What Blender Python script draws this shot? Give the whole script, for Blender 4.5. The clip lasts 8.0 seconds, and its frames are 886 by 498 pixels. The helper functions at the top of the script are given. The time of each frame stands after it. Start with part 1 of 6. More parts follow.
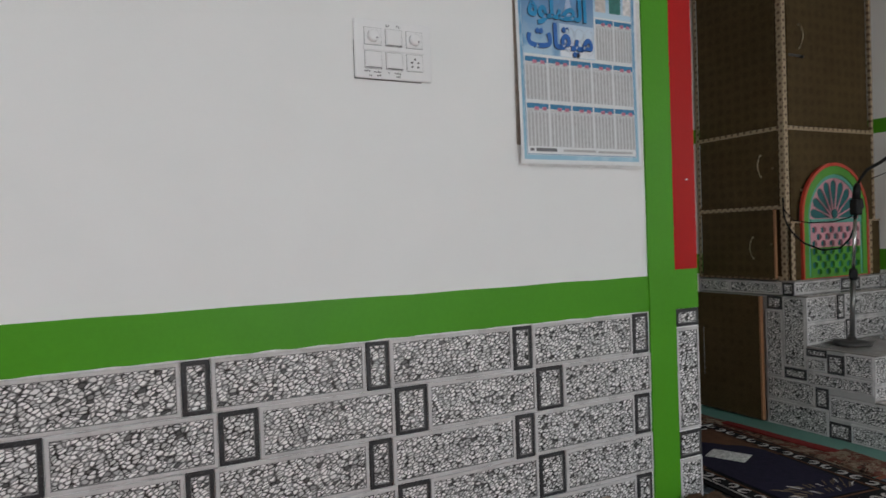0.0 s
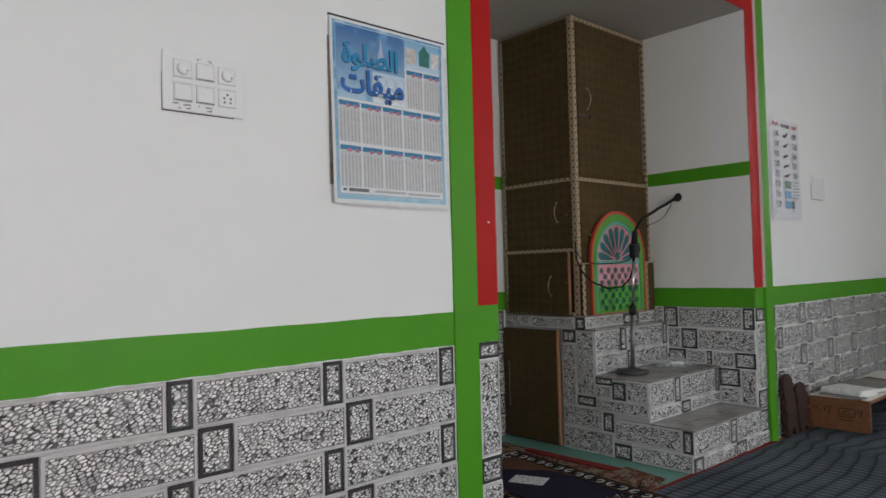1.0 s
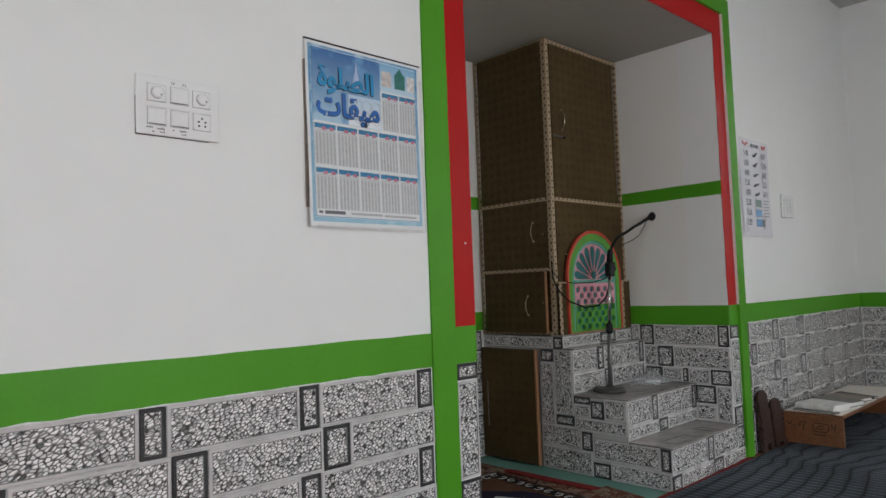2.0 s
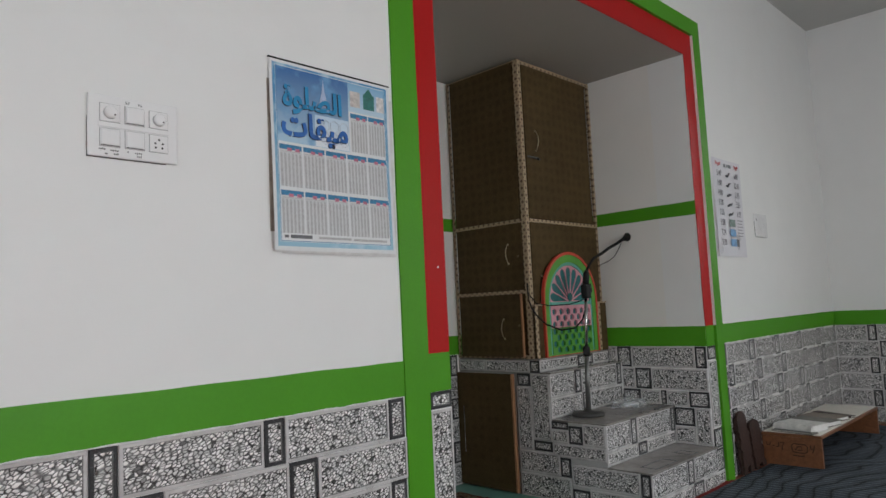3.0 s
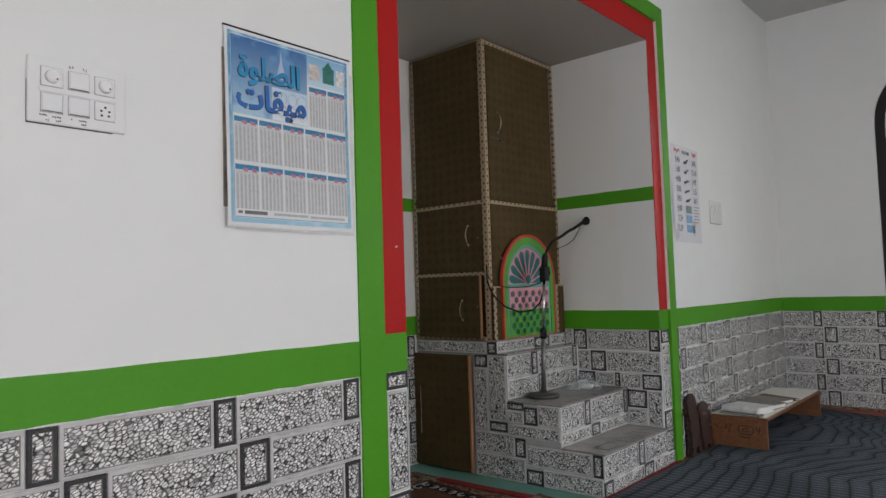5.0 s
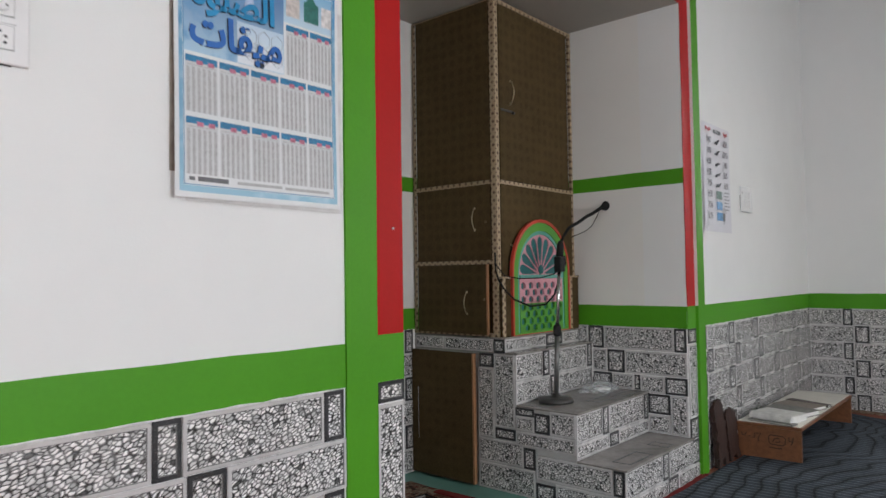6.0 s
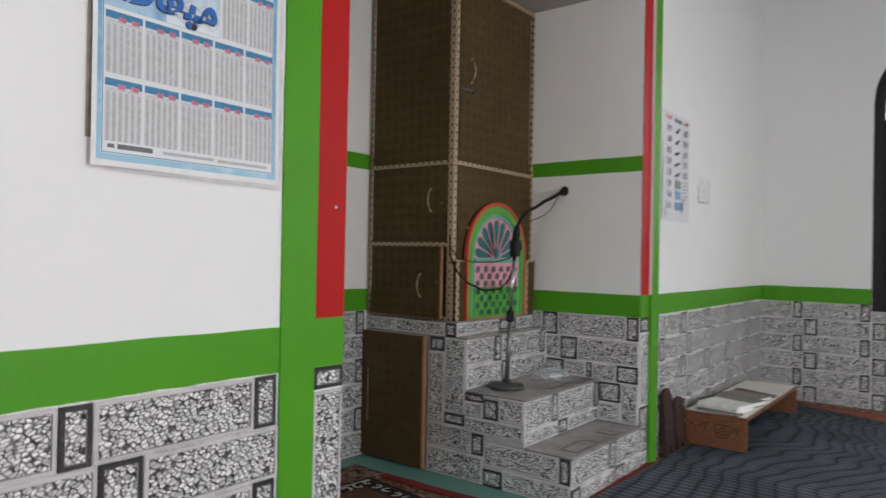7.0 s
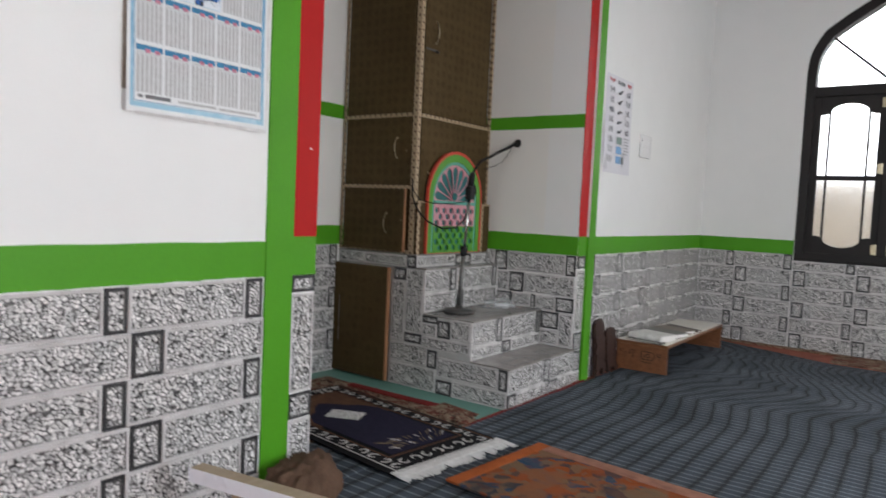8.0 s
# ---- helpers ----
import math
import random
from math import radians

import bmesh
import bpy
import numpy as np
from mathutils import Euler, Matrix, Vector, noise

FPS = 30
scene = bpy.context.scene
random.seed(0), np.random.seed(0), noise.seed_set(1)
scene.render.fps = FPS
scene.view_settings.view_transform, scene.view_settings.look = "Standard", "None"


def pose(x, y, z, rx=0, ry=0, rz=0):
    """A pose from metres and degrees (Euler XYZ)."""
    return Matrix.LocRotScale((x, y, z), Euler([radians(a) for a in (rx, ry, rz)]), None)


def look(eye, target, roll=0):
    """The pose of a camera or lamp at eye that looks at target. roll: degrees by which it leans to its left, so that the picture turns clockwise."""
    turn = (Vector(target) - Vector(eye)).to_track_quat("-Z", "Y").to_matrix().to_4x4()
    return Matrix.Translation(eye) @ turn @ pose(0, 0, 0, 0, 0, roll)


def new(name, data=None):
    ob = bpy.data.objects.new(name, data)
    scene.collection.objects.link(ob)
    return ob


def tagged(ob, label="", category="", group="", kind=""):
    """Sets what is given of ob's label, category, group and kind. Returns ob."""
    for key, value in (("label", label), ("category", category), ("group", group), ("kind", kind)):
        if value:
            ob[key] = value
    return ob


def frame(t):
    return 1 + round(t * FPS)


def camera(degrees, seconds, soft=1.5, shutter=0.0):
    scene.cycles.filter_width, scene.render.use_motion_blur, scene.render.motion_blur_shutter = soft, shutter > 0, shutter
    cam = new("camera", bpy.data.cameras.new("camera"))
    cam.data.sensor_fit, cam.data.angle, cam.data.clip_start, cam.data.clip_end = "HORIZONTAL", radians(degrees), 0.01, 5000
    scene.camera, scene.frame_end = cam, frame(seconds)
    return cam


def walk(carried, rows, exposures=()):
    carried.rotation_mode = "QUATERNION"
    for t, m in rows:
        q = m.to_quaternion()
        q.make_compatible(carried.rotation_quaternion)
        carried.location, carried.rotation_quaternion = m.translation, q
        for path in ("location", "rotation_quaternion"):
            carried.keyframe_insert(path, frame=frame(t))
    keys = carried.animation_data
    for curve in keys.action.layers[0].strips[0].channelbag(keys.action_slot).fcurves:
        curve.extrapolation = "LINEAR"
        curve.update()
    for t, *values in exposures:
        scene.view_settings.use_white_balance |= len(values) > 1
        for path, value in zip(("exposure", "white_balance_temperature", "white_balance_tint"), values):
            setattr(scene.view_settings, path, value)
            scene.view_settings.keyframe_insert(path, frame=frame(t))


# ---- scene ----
cam = camera(65.8, 8.0, soft=1.5, shutter=0.4)
# seconds, eye x y z, yaw, pitch, roll
PATH = [
    (0, -1.953, -1.817, 1.126, -26.85, -0.97, 1.98),
    (0.2, -1.946, -1.826, 1.133, -28.30, -0.28, 1.67),
    (0.3, -1.941, -1.832, 1.136, -29.77, 0.46, 1.44),
    (0.5, -1.929, -1.842, 1.138, -33.39, 1.45, 1.31),
    (0.8, -1.954, -1.882, 1.125, -39.24, 1.29, 1.11),
    (1, -1.958, -1.891, 1.120, -41.55, 1.81, 1.44),
    (1.2, -1.966, -1.899, 1.122, -41.93, 2.08, 1.57),
    (2.3, -1.956, -1.890, 1.127, -44.35, 3.93, 2.71),
    (2.5, -1.951, -1.883, 1.127, -44.85, 4.31, 3.15),
    (3, -1.892, -1.852, 1.141, -45.31, 5.09, 2.74),
    (3.5, -1.885, -1.853, 1.142, -45.82, 4.70, 2.79),
    (4, -1.883, -1.852, 1.143, -46.98, 4.35, 2.41),
    (4.5, -1.881, -1.854, 1.141, -48.31, 3.29, 2.15),
    (4.7, -1.884, -1.851, 1.141, -48.56, 3.32, 1.93),
    (5.8, -1.632, -1.618, 1.146, -48.81, 2.96, 1.41),
    (6, -1.534, -1.512, 1.156, -48.84, 2.26, 0.79),
    (6.2, -1.441, -1.439, 1.169, -48.45, 1.76, 0.55),
    (6.5, -1.347, -1.362, 1.177, -48.49, 0.95, -0.21),
    (7, -1.431, -1.505, 1.170, -51.77, 0.52, -1.10),
    (7.2, -1.528, -1.619, 1.154, -53.20, 0.79, -2.45),
    (7.3, -1.613, -1.706, 1.139, -52.76, 0.38, -2.20),
    (7.4, -1.721, -1.811, 1.120, -52.50, 0.07, -2.03),
    (7.5, -1.814, -1.899, 1.113, -52.48, -0.19, -1.96),
    (7.7, -1.803, -1.892, 1.113, -52.32, -1.14, -1.47),
    (7.8, -1.803, -1.901, 1.111, -52.17, -1.82, -1.54),
    (8, -1.791, -1.919, 1.110, -53.45, -3.42, -2.62),
]
walk(cam, [(t, pose(x, y, z, 90 + pitch, roll, yaw)) for t, x, y, z, yaw, pitch, roll in PATH],
     exposures=[(0.0, -0.17, 6500, 9), (0.5, -0.1, 6500, 9), (1.0, -0.02, 6500, 9.3), (2.5, -0.02, 6500, 9.5), (3.5, -0.1, 6500, 9.5), (4.5, -0.06, 6500, 10), (6.0, 0.32, 6500, 11.5), (6.5, 0.38, 6500, 11.5), (7.0, 0.4, 6500, 11.7), (7.5, 0.4, 6500, 11.7), (8.0, 0.48, 6500, 11.7)])

# ---------------------------------------------------------------- light
world = bpy.data.worlds.new("sky")
scene.world = world
world.use_nodes = True
wn = world.node_tree
sky = wn.nodes.new("ShaderNodeTexSky")
sky.sky_type, sky.sun_disc = "NISHITA", False
sky.sun_elevation, sky.sun_rotation, sky.air_density, sky.dust_density = radians(42), radians(200), 1.0, 3.0
wn.links.new(sky.outputs[0], wn.nodes["Background"].inputs[0])
wn.nodes["Background"].inputs[1].default_value = 0.12
sun_data = bpy.data.lights.new("sun", "SUN")
sun_data.energy, sun_data.angle, sun_data.color = 0.5, radians(20), (1.0, 0.96, 0.9)
new("sun", sun_data).matrix_world = look((-2, -9, 8), (0, 0, 0))


def opening_light(name, eye, target, width, height, watts, color=(0.9, 0.955, 1.0)):
    """An area lamp for the sky's light in a wall opening; all these openings are out of view."""
    data = bpy.data.lights.new(name, "AREA")
    data.shape, data.size, data.size_y, data.energy, data.color = "RECTANGLE", width, height, watts, color
    ob = new(name, data)
    ob.matrix_world = look(eye, target)
    return ob


opening_light("unseen_light_back", (-0.1, -5.3, 1.75), (-0.1, 0, 0.0), 1.5, 1.9, 95, (0.88, 0.953, 1.0))
# second back lamp, added to brighten the right side through an assumed opening
opening_light("unseen_light_back", (2.9, -5.3, 1.75), (2.9, 0, 0.0), 1.5, 1.9, 20, (0.96, 0.95, 0.95))
# fill lamp added to brighten the walls that face west; no window known there
opening_light("fill_light_west", (-4.3, -1.7, 1.75), (0, -1.7, 0.6), 1.3, 1.9, 32)
# added fill lamp in the unseen second opening of the east wall
opening_light("fill_light_side", (5.05, -3.75, 1.9), (0, -3.75, 0.6), 1.3, 2.0, 12, (0.96, 0.95, 0.95))

# ---------------------------------------------------------------- materials
def nodes_of(name):
    m = bpy.data.materials.new(name)
    m.use_nodes = True
    t = m.node_tree
    return m, t, t.nodes["Principled BSDF"], t.nodes.new("ShaderNodeNewGeometry").outputs["Position"]


def noise_node(t, vector, scale, detail=4.0, rough=0.55):
    n = t.nodes.new("ShaderNodeTexNoise")
    n.inputs["Scale"].default_value, n.inputs["Detail"].default_value, n.inputs["Roughness"].default_value = scale, detail, rough
    t.links.new(vector, n.inputs["Vector"])
    return n.outputs[0]


def ramp(t, value, stops):
    r = t.nodes.new("ShaderNodeValToRGB")
    e = r.color_ramp.elements
    while len(e) < len(stops):
        e.new(0.5)
    for el, (p, c) in zip(e, stops):
        el.position, el.color = p, (*c, 1)
    t.links.new(value, r.inputs[0])
    return r.outputs[0]


def mix(t, factor, a, b, blend="MIX"):
    n = t.nodes.new("ShaderNodeMix")
    n.data_type, n.blend_type = "RGBA", blend
    for socket, value in ((n.inputs[0], factor), (n.inputs[6], a), (n.inputs[7], b)):
        if isinstance(value, (int, float)):
            socket.default_value = value
        elif isinstance(value, tuple):
            socket.default_value = (*value, 1)
        else:
            t.links.new(value, socket)
    return n.outputs[2]


def bump(t, bsdf, height, strength, distance=0.002):
    b = t.nodes.new("ShaderNodeBump")
    b.inputs["Strength"].default_value, b.inputs["Distance"].default_value = strength, distance
    t.links.new(height, b.inputs["Height"])
    t.links.new(b.outputs[0], bsdf.inputs["Normal"])


def shift(t, vector, scale=(1, 1, 1), turn=(0, 0, 0)):
    n = t.nodes.new("ShaderNodeMapping")
    n.inputs["Scale"].default_value, n.inputs["Rotation"].default_value = scale, turn
    t.links.new(vector, n.inputs["Vector"])
    return n.outputs[0]


def plain(name, color, rough=0.6, metal=0.0, vary=0.12, scale=6.0, grain=60.0, relief=0.15, stretch=(1, 1, 1), gloss_vary=0.1, spec=0.5):
    """A surface with a coarse and a fine variation of its colour and gloss, and fine relief."""
    m, t, bsdf, pos = nodes_of(name)
    vec = shift(t, pos, stretch)
    big, small = noise_node(t, vec, scale), noise_node(t, vec, grain, 3.0)
    lo, hi = tuple(c * (1 - vary) for c in color), tuple(min(c * (1 + vary), 0.95) for c in color)
    base = mix(t, 0.35, ramp(t, big, [(0.3, lo), (0.7, hi)]), ramp(t, small, [(0.3, lo), (0.7, hi)]))
    t.links.new(base, bsdf.inputs["Base Color"])
    gl = t.nodes.new("ShaderNodeMapRange")
    gl.inputs["To Min"].default_value, gl.inputs["To Max"].default_value = max(rough - gloss_vary, 0.03), min(rough + gloss_vary, 1)
    t.links.new(big, gl.inputs["Value"])
    t.links.new(gl.outputs[0], bsdf.inputs["Roughness"])
    bsdf.inputs["Metallic"].default_value = metal
    bsdf.inputs["Specular IOR Level"].default_value = spec
    if relief:
        bump(t, bsdf, small, relief)
    return m


def emitter(name, color, strength):
    m, t, bsdf, pos = nodes_of(name)
    t.nodes.remove(bsdf)
    e = t.nodes.new("ShaderNodeEmission")
    e.inputs[0].default_value, e.inputs[1].default_value = (*color, 1), strength
    t.links.new(e.outputs[0], t.nodes["Material Output"].inputs[0])
    return m


def wall_paint(name, color):
    """White emulsion on hand-floated plaster: faint waves, patches and trowel marks."""
    m, t, bsdf, pos = nodes_of(name)
    big, mid, fine = noise_node(t, pos, 0.9, 3.0), noise_node(t, pos, 5.0, 5.0), noise_node(t, pos, 140.0, 3.0)
    c = mix(t, 0.5, ramp(t, big, [(0.3, tuple(x * 0.95 for x in color)), (0.7, color)]), ramp(t, mid, [(0.35, tuple(x * 0.97 for x in color)), (0.6, color)]))
    t.links.new(c, bsdf.inputs["Base Color"])
    bsdf.inputs["Roughness"].default_value = 0.55
    bsdf.inputs["Specular IOR Level"].default_value = 0.35
    h = mix(t, 0.25, mid, fine)
    bump(t, bsdf, h, 0.25, 0.004)
    return m


def pebble(name):
    """Printed and embossed pebbles, about 20 mm long and rounded, with dark gaps, on a glazed tile."""
    m, t, bsdf, pos = nodes_of(name)
    wob = t.nodes.new("ShaderNodeTexNoise")
    wob.inputs["Scale"].default_value, wob.inputs["Detail"].default_value = 38, 2
    t.links.new(pos, wob.inputs["Vector"])
    # along the wall (all walls run in x or y) and up; the stones lie aslant
    sep, along, flat = t.nodes.new("ShaderNodeSeparateXYZ"), t.nodes.new("ShaderNodeMath"), t.nodes.new("ShaderNodeCombineXYZ")
    t.links.new(mix(t, 0.012, pos, wob.outputs[1], "ADD"), sep.inputs[0])
    t.links.new(sep.outputs[0], along.inputs[0])
    t.links.new(sep.outputs[1], along.inputs[1])
    t.links.new(along.outputs[0], flat.inputs[0])
    t.links.new(sep.outputs[2], flat.inputs[1])
    vec = shift(t, shift(t, flat.outputs[0], (1, 1, 1), (0, 0, -0.42)), (64, 116, 1))
    edge, tone = t.nodes.new("ShaderNodeTexVoronoi"), t.nodes.new("ShaderNodeTexVoronoi")
    edge.feature, tone.feature = "DISTANCE_TO_EDGE", "F1"
    for v in (edge, tone):
        v.voronoi_dimensions = "2D"
        v.inputs["Scale"].default_value = 1.0
        t.links.new(vec, v.inputs["Vector"])
    bw = t.nodes.new("ShaderNodeRGBToBW")
    t.links.new(tone.outputs["Color"], bw.inputs[0])
    stone = ramp(t, bw.outputs[0], [(0.12, (0.09, 0.089, 0.088)), (0.17, (0.42, 0.414, 0.408)), (0.4, (0.66, 0.648, 0.638)), (0.65, (0.92, 0.898, 0.888))])
    gap = ramp(t, edge.outputs["Distance"], [(0.05, (0.08, 0.08, 0.08)), (0.12, (0.42, 0.42, 0.42)), (0.2, (1, 1, 1))])
    # rounded ends: what lies far from a stone's heart is gap
    gap = mix(t, 1.0, gap, ramp(t, tone.outputs["Distance"], [(0.45, (1, 1, 1)), (0.6, (0.25, 0.25, 0.25))]), "MULTIPLY")
    crown = ramp(t, tone.outputs["Distance"], [(0.15, (1, 1, 1)), (0.8, (0.0, 0.0, 0.0))])
    # stones darken a little towards their rims, and some gaps are filled with pale grout
    fill = ramp(t, noise_node(t, pos, 40.0, 1.0), [(0.4, (0.78, 0.78, 0.78)), (0.55, (1, 1, 1))])
    t.links.new(mix(t, fill, stone, mix(t, 1.0, stone, gap, "MULTIPLY")), bsdf.inputs["Base Color"])
    bsdf.inputs["Roughness"].default_value = 0.25
    bump(t, bsdf, mix(t, 0.5, crown, gap), 0.6, 0.0025)
    return m


def scuffed(name, color, wear):
    """Dark printed glaze, rubbed pale in small scratches."""
    m, t, bsdf, pos = nodes_of(name)
    big, fine = noise_node(t, pos, 14.0, 4.0), noise_node(t, shift(t, pos, (1.0, 1.0, 2.2), (0.3, 0.6, 0.4)), 130.0, 5.0, 0.7)
    base = ramp(t, big, [(0.3, tuple(c * 0.7 for c in color)), (0.7, tuple(c * 1.35 for c in color))])
    t.links.new(mix(t, ramp(t, fine, [(0.56, (0.0, 0.0, 0.0)), (0.72, (0.8, 0.8, 0.8))]), base, wear), bsdf.inputs["Base Color"])
    bsdf.inputs["Roughness"].default_value, bsdf.inputs["Specular IOR Level"].default_value = 0.42, 0.3
    bump(t, bsdf, fine, 0.2, 0.001)
    return m


def striped_cloth(name):
    """Slate-blue woven floor cloth: dark stripes that wander in its folds, with fine pale cross lines."""
    m, t, bsdf, pos = nodes_of(name)
    sep = t.nodes.new("ShaderNodeSeparateXYZ")
    t.links.new(pos, sep.inputs[0])

    def math_node(op, a, b=None):
        n = t.nodes.new("ShaderNodeMath")
        n.operation = op
        for s, v in zip(n.inputs, (a, b)):
            if v is None:
                continue
            if isinstance(v, (int, float)):
                s.default_value = v
            else:
                t.links.new(v, s)
        return n.outputs[0]

    # the folds grow towards the window side of the hall
    fold = noise_node(t, shift(t, pos, (0.85, 0.5, 1)), 1.05, 0.0, 0.35)
    small = noise_node(t, shift(t, pos, (1.2, 0.5, 1)), 2.6, 0.0, 0.4)
    grow = math_node("MINIMUM", math_node("MAXIMUM", math_node("MULTIPLY", math_node("SUBTRACT", sep.outputs[0], 1.75), 0.62), 0.05), 1.15)
    push = math_node("MULTIPLY", math_node("ADD", math_node("MULTIPLY", math_node("SUBTRACT", fold, 0.5), 1.0), math_node("MULTIPLY", math_node("SUBTRACT", small, 0.5), 0.12)), grow)
    # short S-bends, all stripes swinging together
    swing = math_node("SINE", math_node("ADD", math_node("MULTIPLY", sep.outputs[0], 7.2), math_node("ADD", math_node("MULTIPLY", sep.outputs[1], 2.6), math_node("MULTIPLY", small, 5.0))))
    push = math_node("ADD", push, math_node("MULTIPLY", swing, math_node("MULTIPLY", grow, 0.055)))
    wave = math_node("FRACT", math_node("MULTIPLY", math_node("ADD", sep.outputs[1], push), 10.5))
    stripe = ramp(t, wave, [(0.0, (0.016, 0.018, 0.02)), (0.11, (0.018, 0.021, 0.024)), (0.17, (0.052, 0.062, 0.073)), (0.4, (0.064, 0.079, 0.098)), (0.62, (0.073, 0.092, 0.116)), (0.72, (0.06, 0.076, 0.095)), (0.8, (0.07, 0.088, 0.11)), (0.95, (0.05, 0.06, 0.07))])
    cross = math_node("FRACT", math_node("MULTIPLY", math_node("ADD", sep.outputs[0], math_node("MULTIPLY", push, 0.25)), 20.0))
    lines = ramp(t, cross, [(0.0, (0.8, 0.8, 0.8)), (0.66, (0.74, 0.76, 0.78)), (0.73, (2.2, 2.15, 1.95)), (0.87, (2.2, 2.15, 1.95)), (0.95, (0.8, 0.8, 0.8))])
    fine = noise_node(t, pos, 320.0, 2.0)
    fade = ramp(t, noise_node(t, pos, 1.6, 3.0), [(0.35, (0.8, 0.78, 0.78)), (0.65, (1.25, 1.2, 1.2))])
    c = mix(t, 1.0, stripe, lines, "MULTIPLY")
    c = mix(t, 0.14, c, ramp(t, fine, [(0.3, (0.03, 0.036, 0.045)), (0.7, (0.2, 0.23, 0.27))]))
    c = mix(t, 1.0, c, fade, "MULTIPLY")
    t.links.new(c, bsdf.inputs["Base Color"])
    bsdf.inputs["Roughness"].default_value = 0.95
    bsdf.inputs["Specular IOR Level"].default_value = 0.1
    bump(t, bsdf, fine, 0.5, 0.003)
    return m


def rug_pile(name, colors, scale=9.0, rough=0.95):
    """Patterned pile in blotches of a few colours."""
    m, t, bsdf, pos = nodes_of(name)
    wob = t.nodes.new("ShaderNodeTexNoise")
    wob.inputs["Scale"].default_value, wob.inputs["Detail"].default_value = scale * 1.3, 3
    t.links.new(pos, wob.inputs["Vector"])
    vec = mix(t, 0.1, pos, wob.outputs[1], "ADD")
    v = t.nodes.new("ShaderNodeTexVoronoi")
    v.inputs["Scale"].default_value = scale
    t.links.new(vec, v.inputs["Vector"])
    bw = t.nodes.new("ShaderNodeRGBToBW")
    t.links.new(v.outputs["Color"], bw.inputs[0])
    n = len(colors)
    r = t.nodes.new("ShaderNodeValToRGB")
    r.color_ramp.interpolation = "CONSTANT"
    e = r.color_ramp.elements
    while len(e) < n:
        e.new(0.5)
    for k, (el, c) in enumerate(zip(e, colors)):
        el.position, el.color = 0.25 + 0.5 * k / n if k else 0.0, (*c, 1)
    t.links.new(bw.outputs[0], r.inputs[0])
    v2 = t.nodes.new("ShaderNodeTexVoronoi")
    v2.inputs["Scale"].default_value = scale * 3.3
    t.links.new(vec, v2.inputs["Vector"])
    bw2 = t.nodes.new("ShaderNodeRGBToBW")
    t.links.new(v2.outputs["Color"], bw2.inputs[0])
    r2 = t.nodes.new("ShaderNodeValToRGB")
    r2.color_ramp.interpolation = "CONSTANT"
    e2 = r2.color_ramp.elements
    while len(e2) < n:
        e2.new(0.5)
    for k, (el, c) in enumerate(zip(e2, colors[::-1])):
        el.position, el.color = 0.25 + 0.5 * k / n if k else 0.0, (*c, 1)
    t.links.new(bw2.outputs[0], r2.inputs[0])
    fine = noise_node(t, pos, 420.0, 2.0)
    c = mix(t, ramp(t, noise_node(t, pos, scale * 0.9, 2.0), [(0.46, (0.12,) * 3), (0.54, (0.85,) * 3)]), r.outputs[0], r2.outputs[0])
    c = mix(t, 0.3, c, ramp(t, fine, [(0.3, (0.02, 0.02, 0.02)), (0.7, (0.3, 0.27, 0.24))]), "OVERLAY")
    t.links.new(c, bsdf.inputs["Base Color"])
    bsdf.inputs["Roughness"].default_value = rough
    bsdf.inputs["Specular IOR Level"].default_value = 0.1
    bump(t, bsdf, fine, 0.6, 0.003)
    return m


WHITE = wall_paint("white_wall_paint", (0.8, 0.8, 0.79))
NICHE_WHITE = wall_paint("cream_niche_paint", (0.8, 0.785, 0.75))
# white ceiling greyed here, so that the colour carries its dimness
CEIL = wall_paint("dimmed_ceiling_paint", (0.53, 0.525, 0.505))
# the niche ceiling's shade is put into this darker grey
NICHE_CEIL = wall_paint("shade_dimmed_niche_ceiling", (0.41, 0.39, 0.35))
GREEN = plain("green_gloss_paint", (0.072, 0.29, 0.014), 0.44, vary=0.08, scale=3, grain=90, relief=0.15, spec=0.2)
RED = plain("red_gloss_paint", (0.41, 0.011, 0.011), 0.45, vary=0.08, scale=3, grain=90, relief=0.15, spec=0.14)
TILE_EDGE = plain("pale_grey_tile_border", (0.525, 0.508, 0.505), 0.28, vary=0.12, scale=9, relief=0.05)
# dark line on the inner slope of each tile border
TILE_GROOVE = plain("dark_tile_groove", (0.16, 0.158, 0.155), 0.5, vary=0.2, scale=20, relief=0.05)
TILE_DARK = scuffed("charcoal_tile_border", (0.03, 0.03, 0.032), (0.2, 0.2, 0.2))
PEBBLE = pebble("pebble_tile_face")
TREAD = plain("grey_polished_tread_tile", (0.265, 0.245, 0.23), 0.18, vary=0.3, scale=7, grain=45, relief=0.03)
TEAL = plain("teal_painted_floor", (0.13, 0.3, 0.25), 0.5, vary=0.15, scale=4, relief=0.1)
CLOTH = striped_cloth("striped_floor_cloth")

# ---------------------------------------------------------------- building helpers
def mesh_from(name, bm, *materials):
    data = bpy.data.meshes.new(name)
    bm.normal_update()
    bm.to_mesh(data)
    bm.free()
    for m in materials:
        data.materials.append(m)
    return data


def part(name, bm, material, parent=None, label="", at=None, smooth=False):
    """One mesh object, under a thing or a part."""
    mats = material if isinstance(material, (tuple, list)) else (material,)
    data = mesh_from(name, bm, *mats)
    if smooth:
        data.polygons.foreach_set("use_smooth", [True] * len(data.polygons))
    ob = new(name, data)
    if at is not None:
        ob.matrix_basis = at
    ob.parent = parent
    return tagged(ob, label)


def thing(name, m, label, category, group=""):
    ob = new(name)
    ob.empty_display_size = 0.05
    ob.matrix_basis = m
    return tagged(ob, label, category, group)


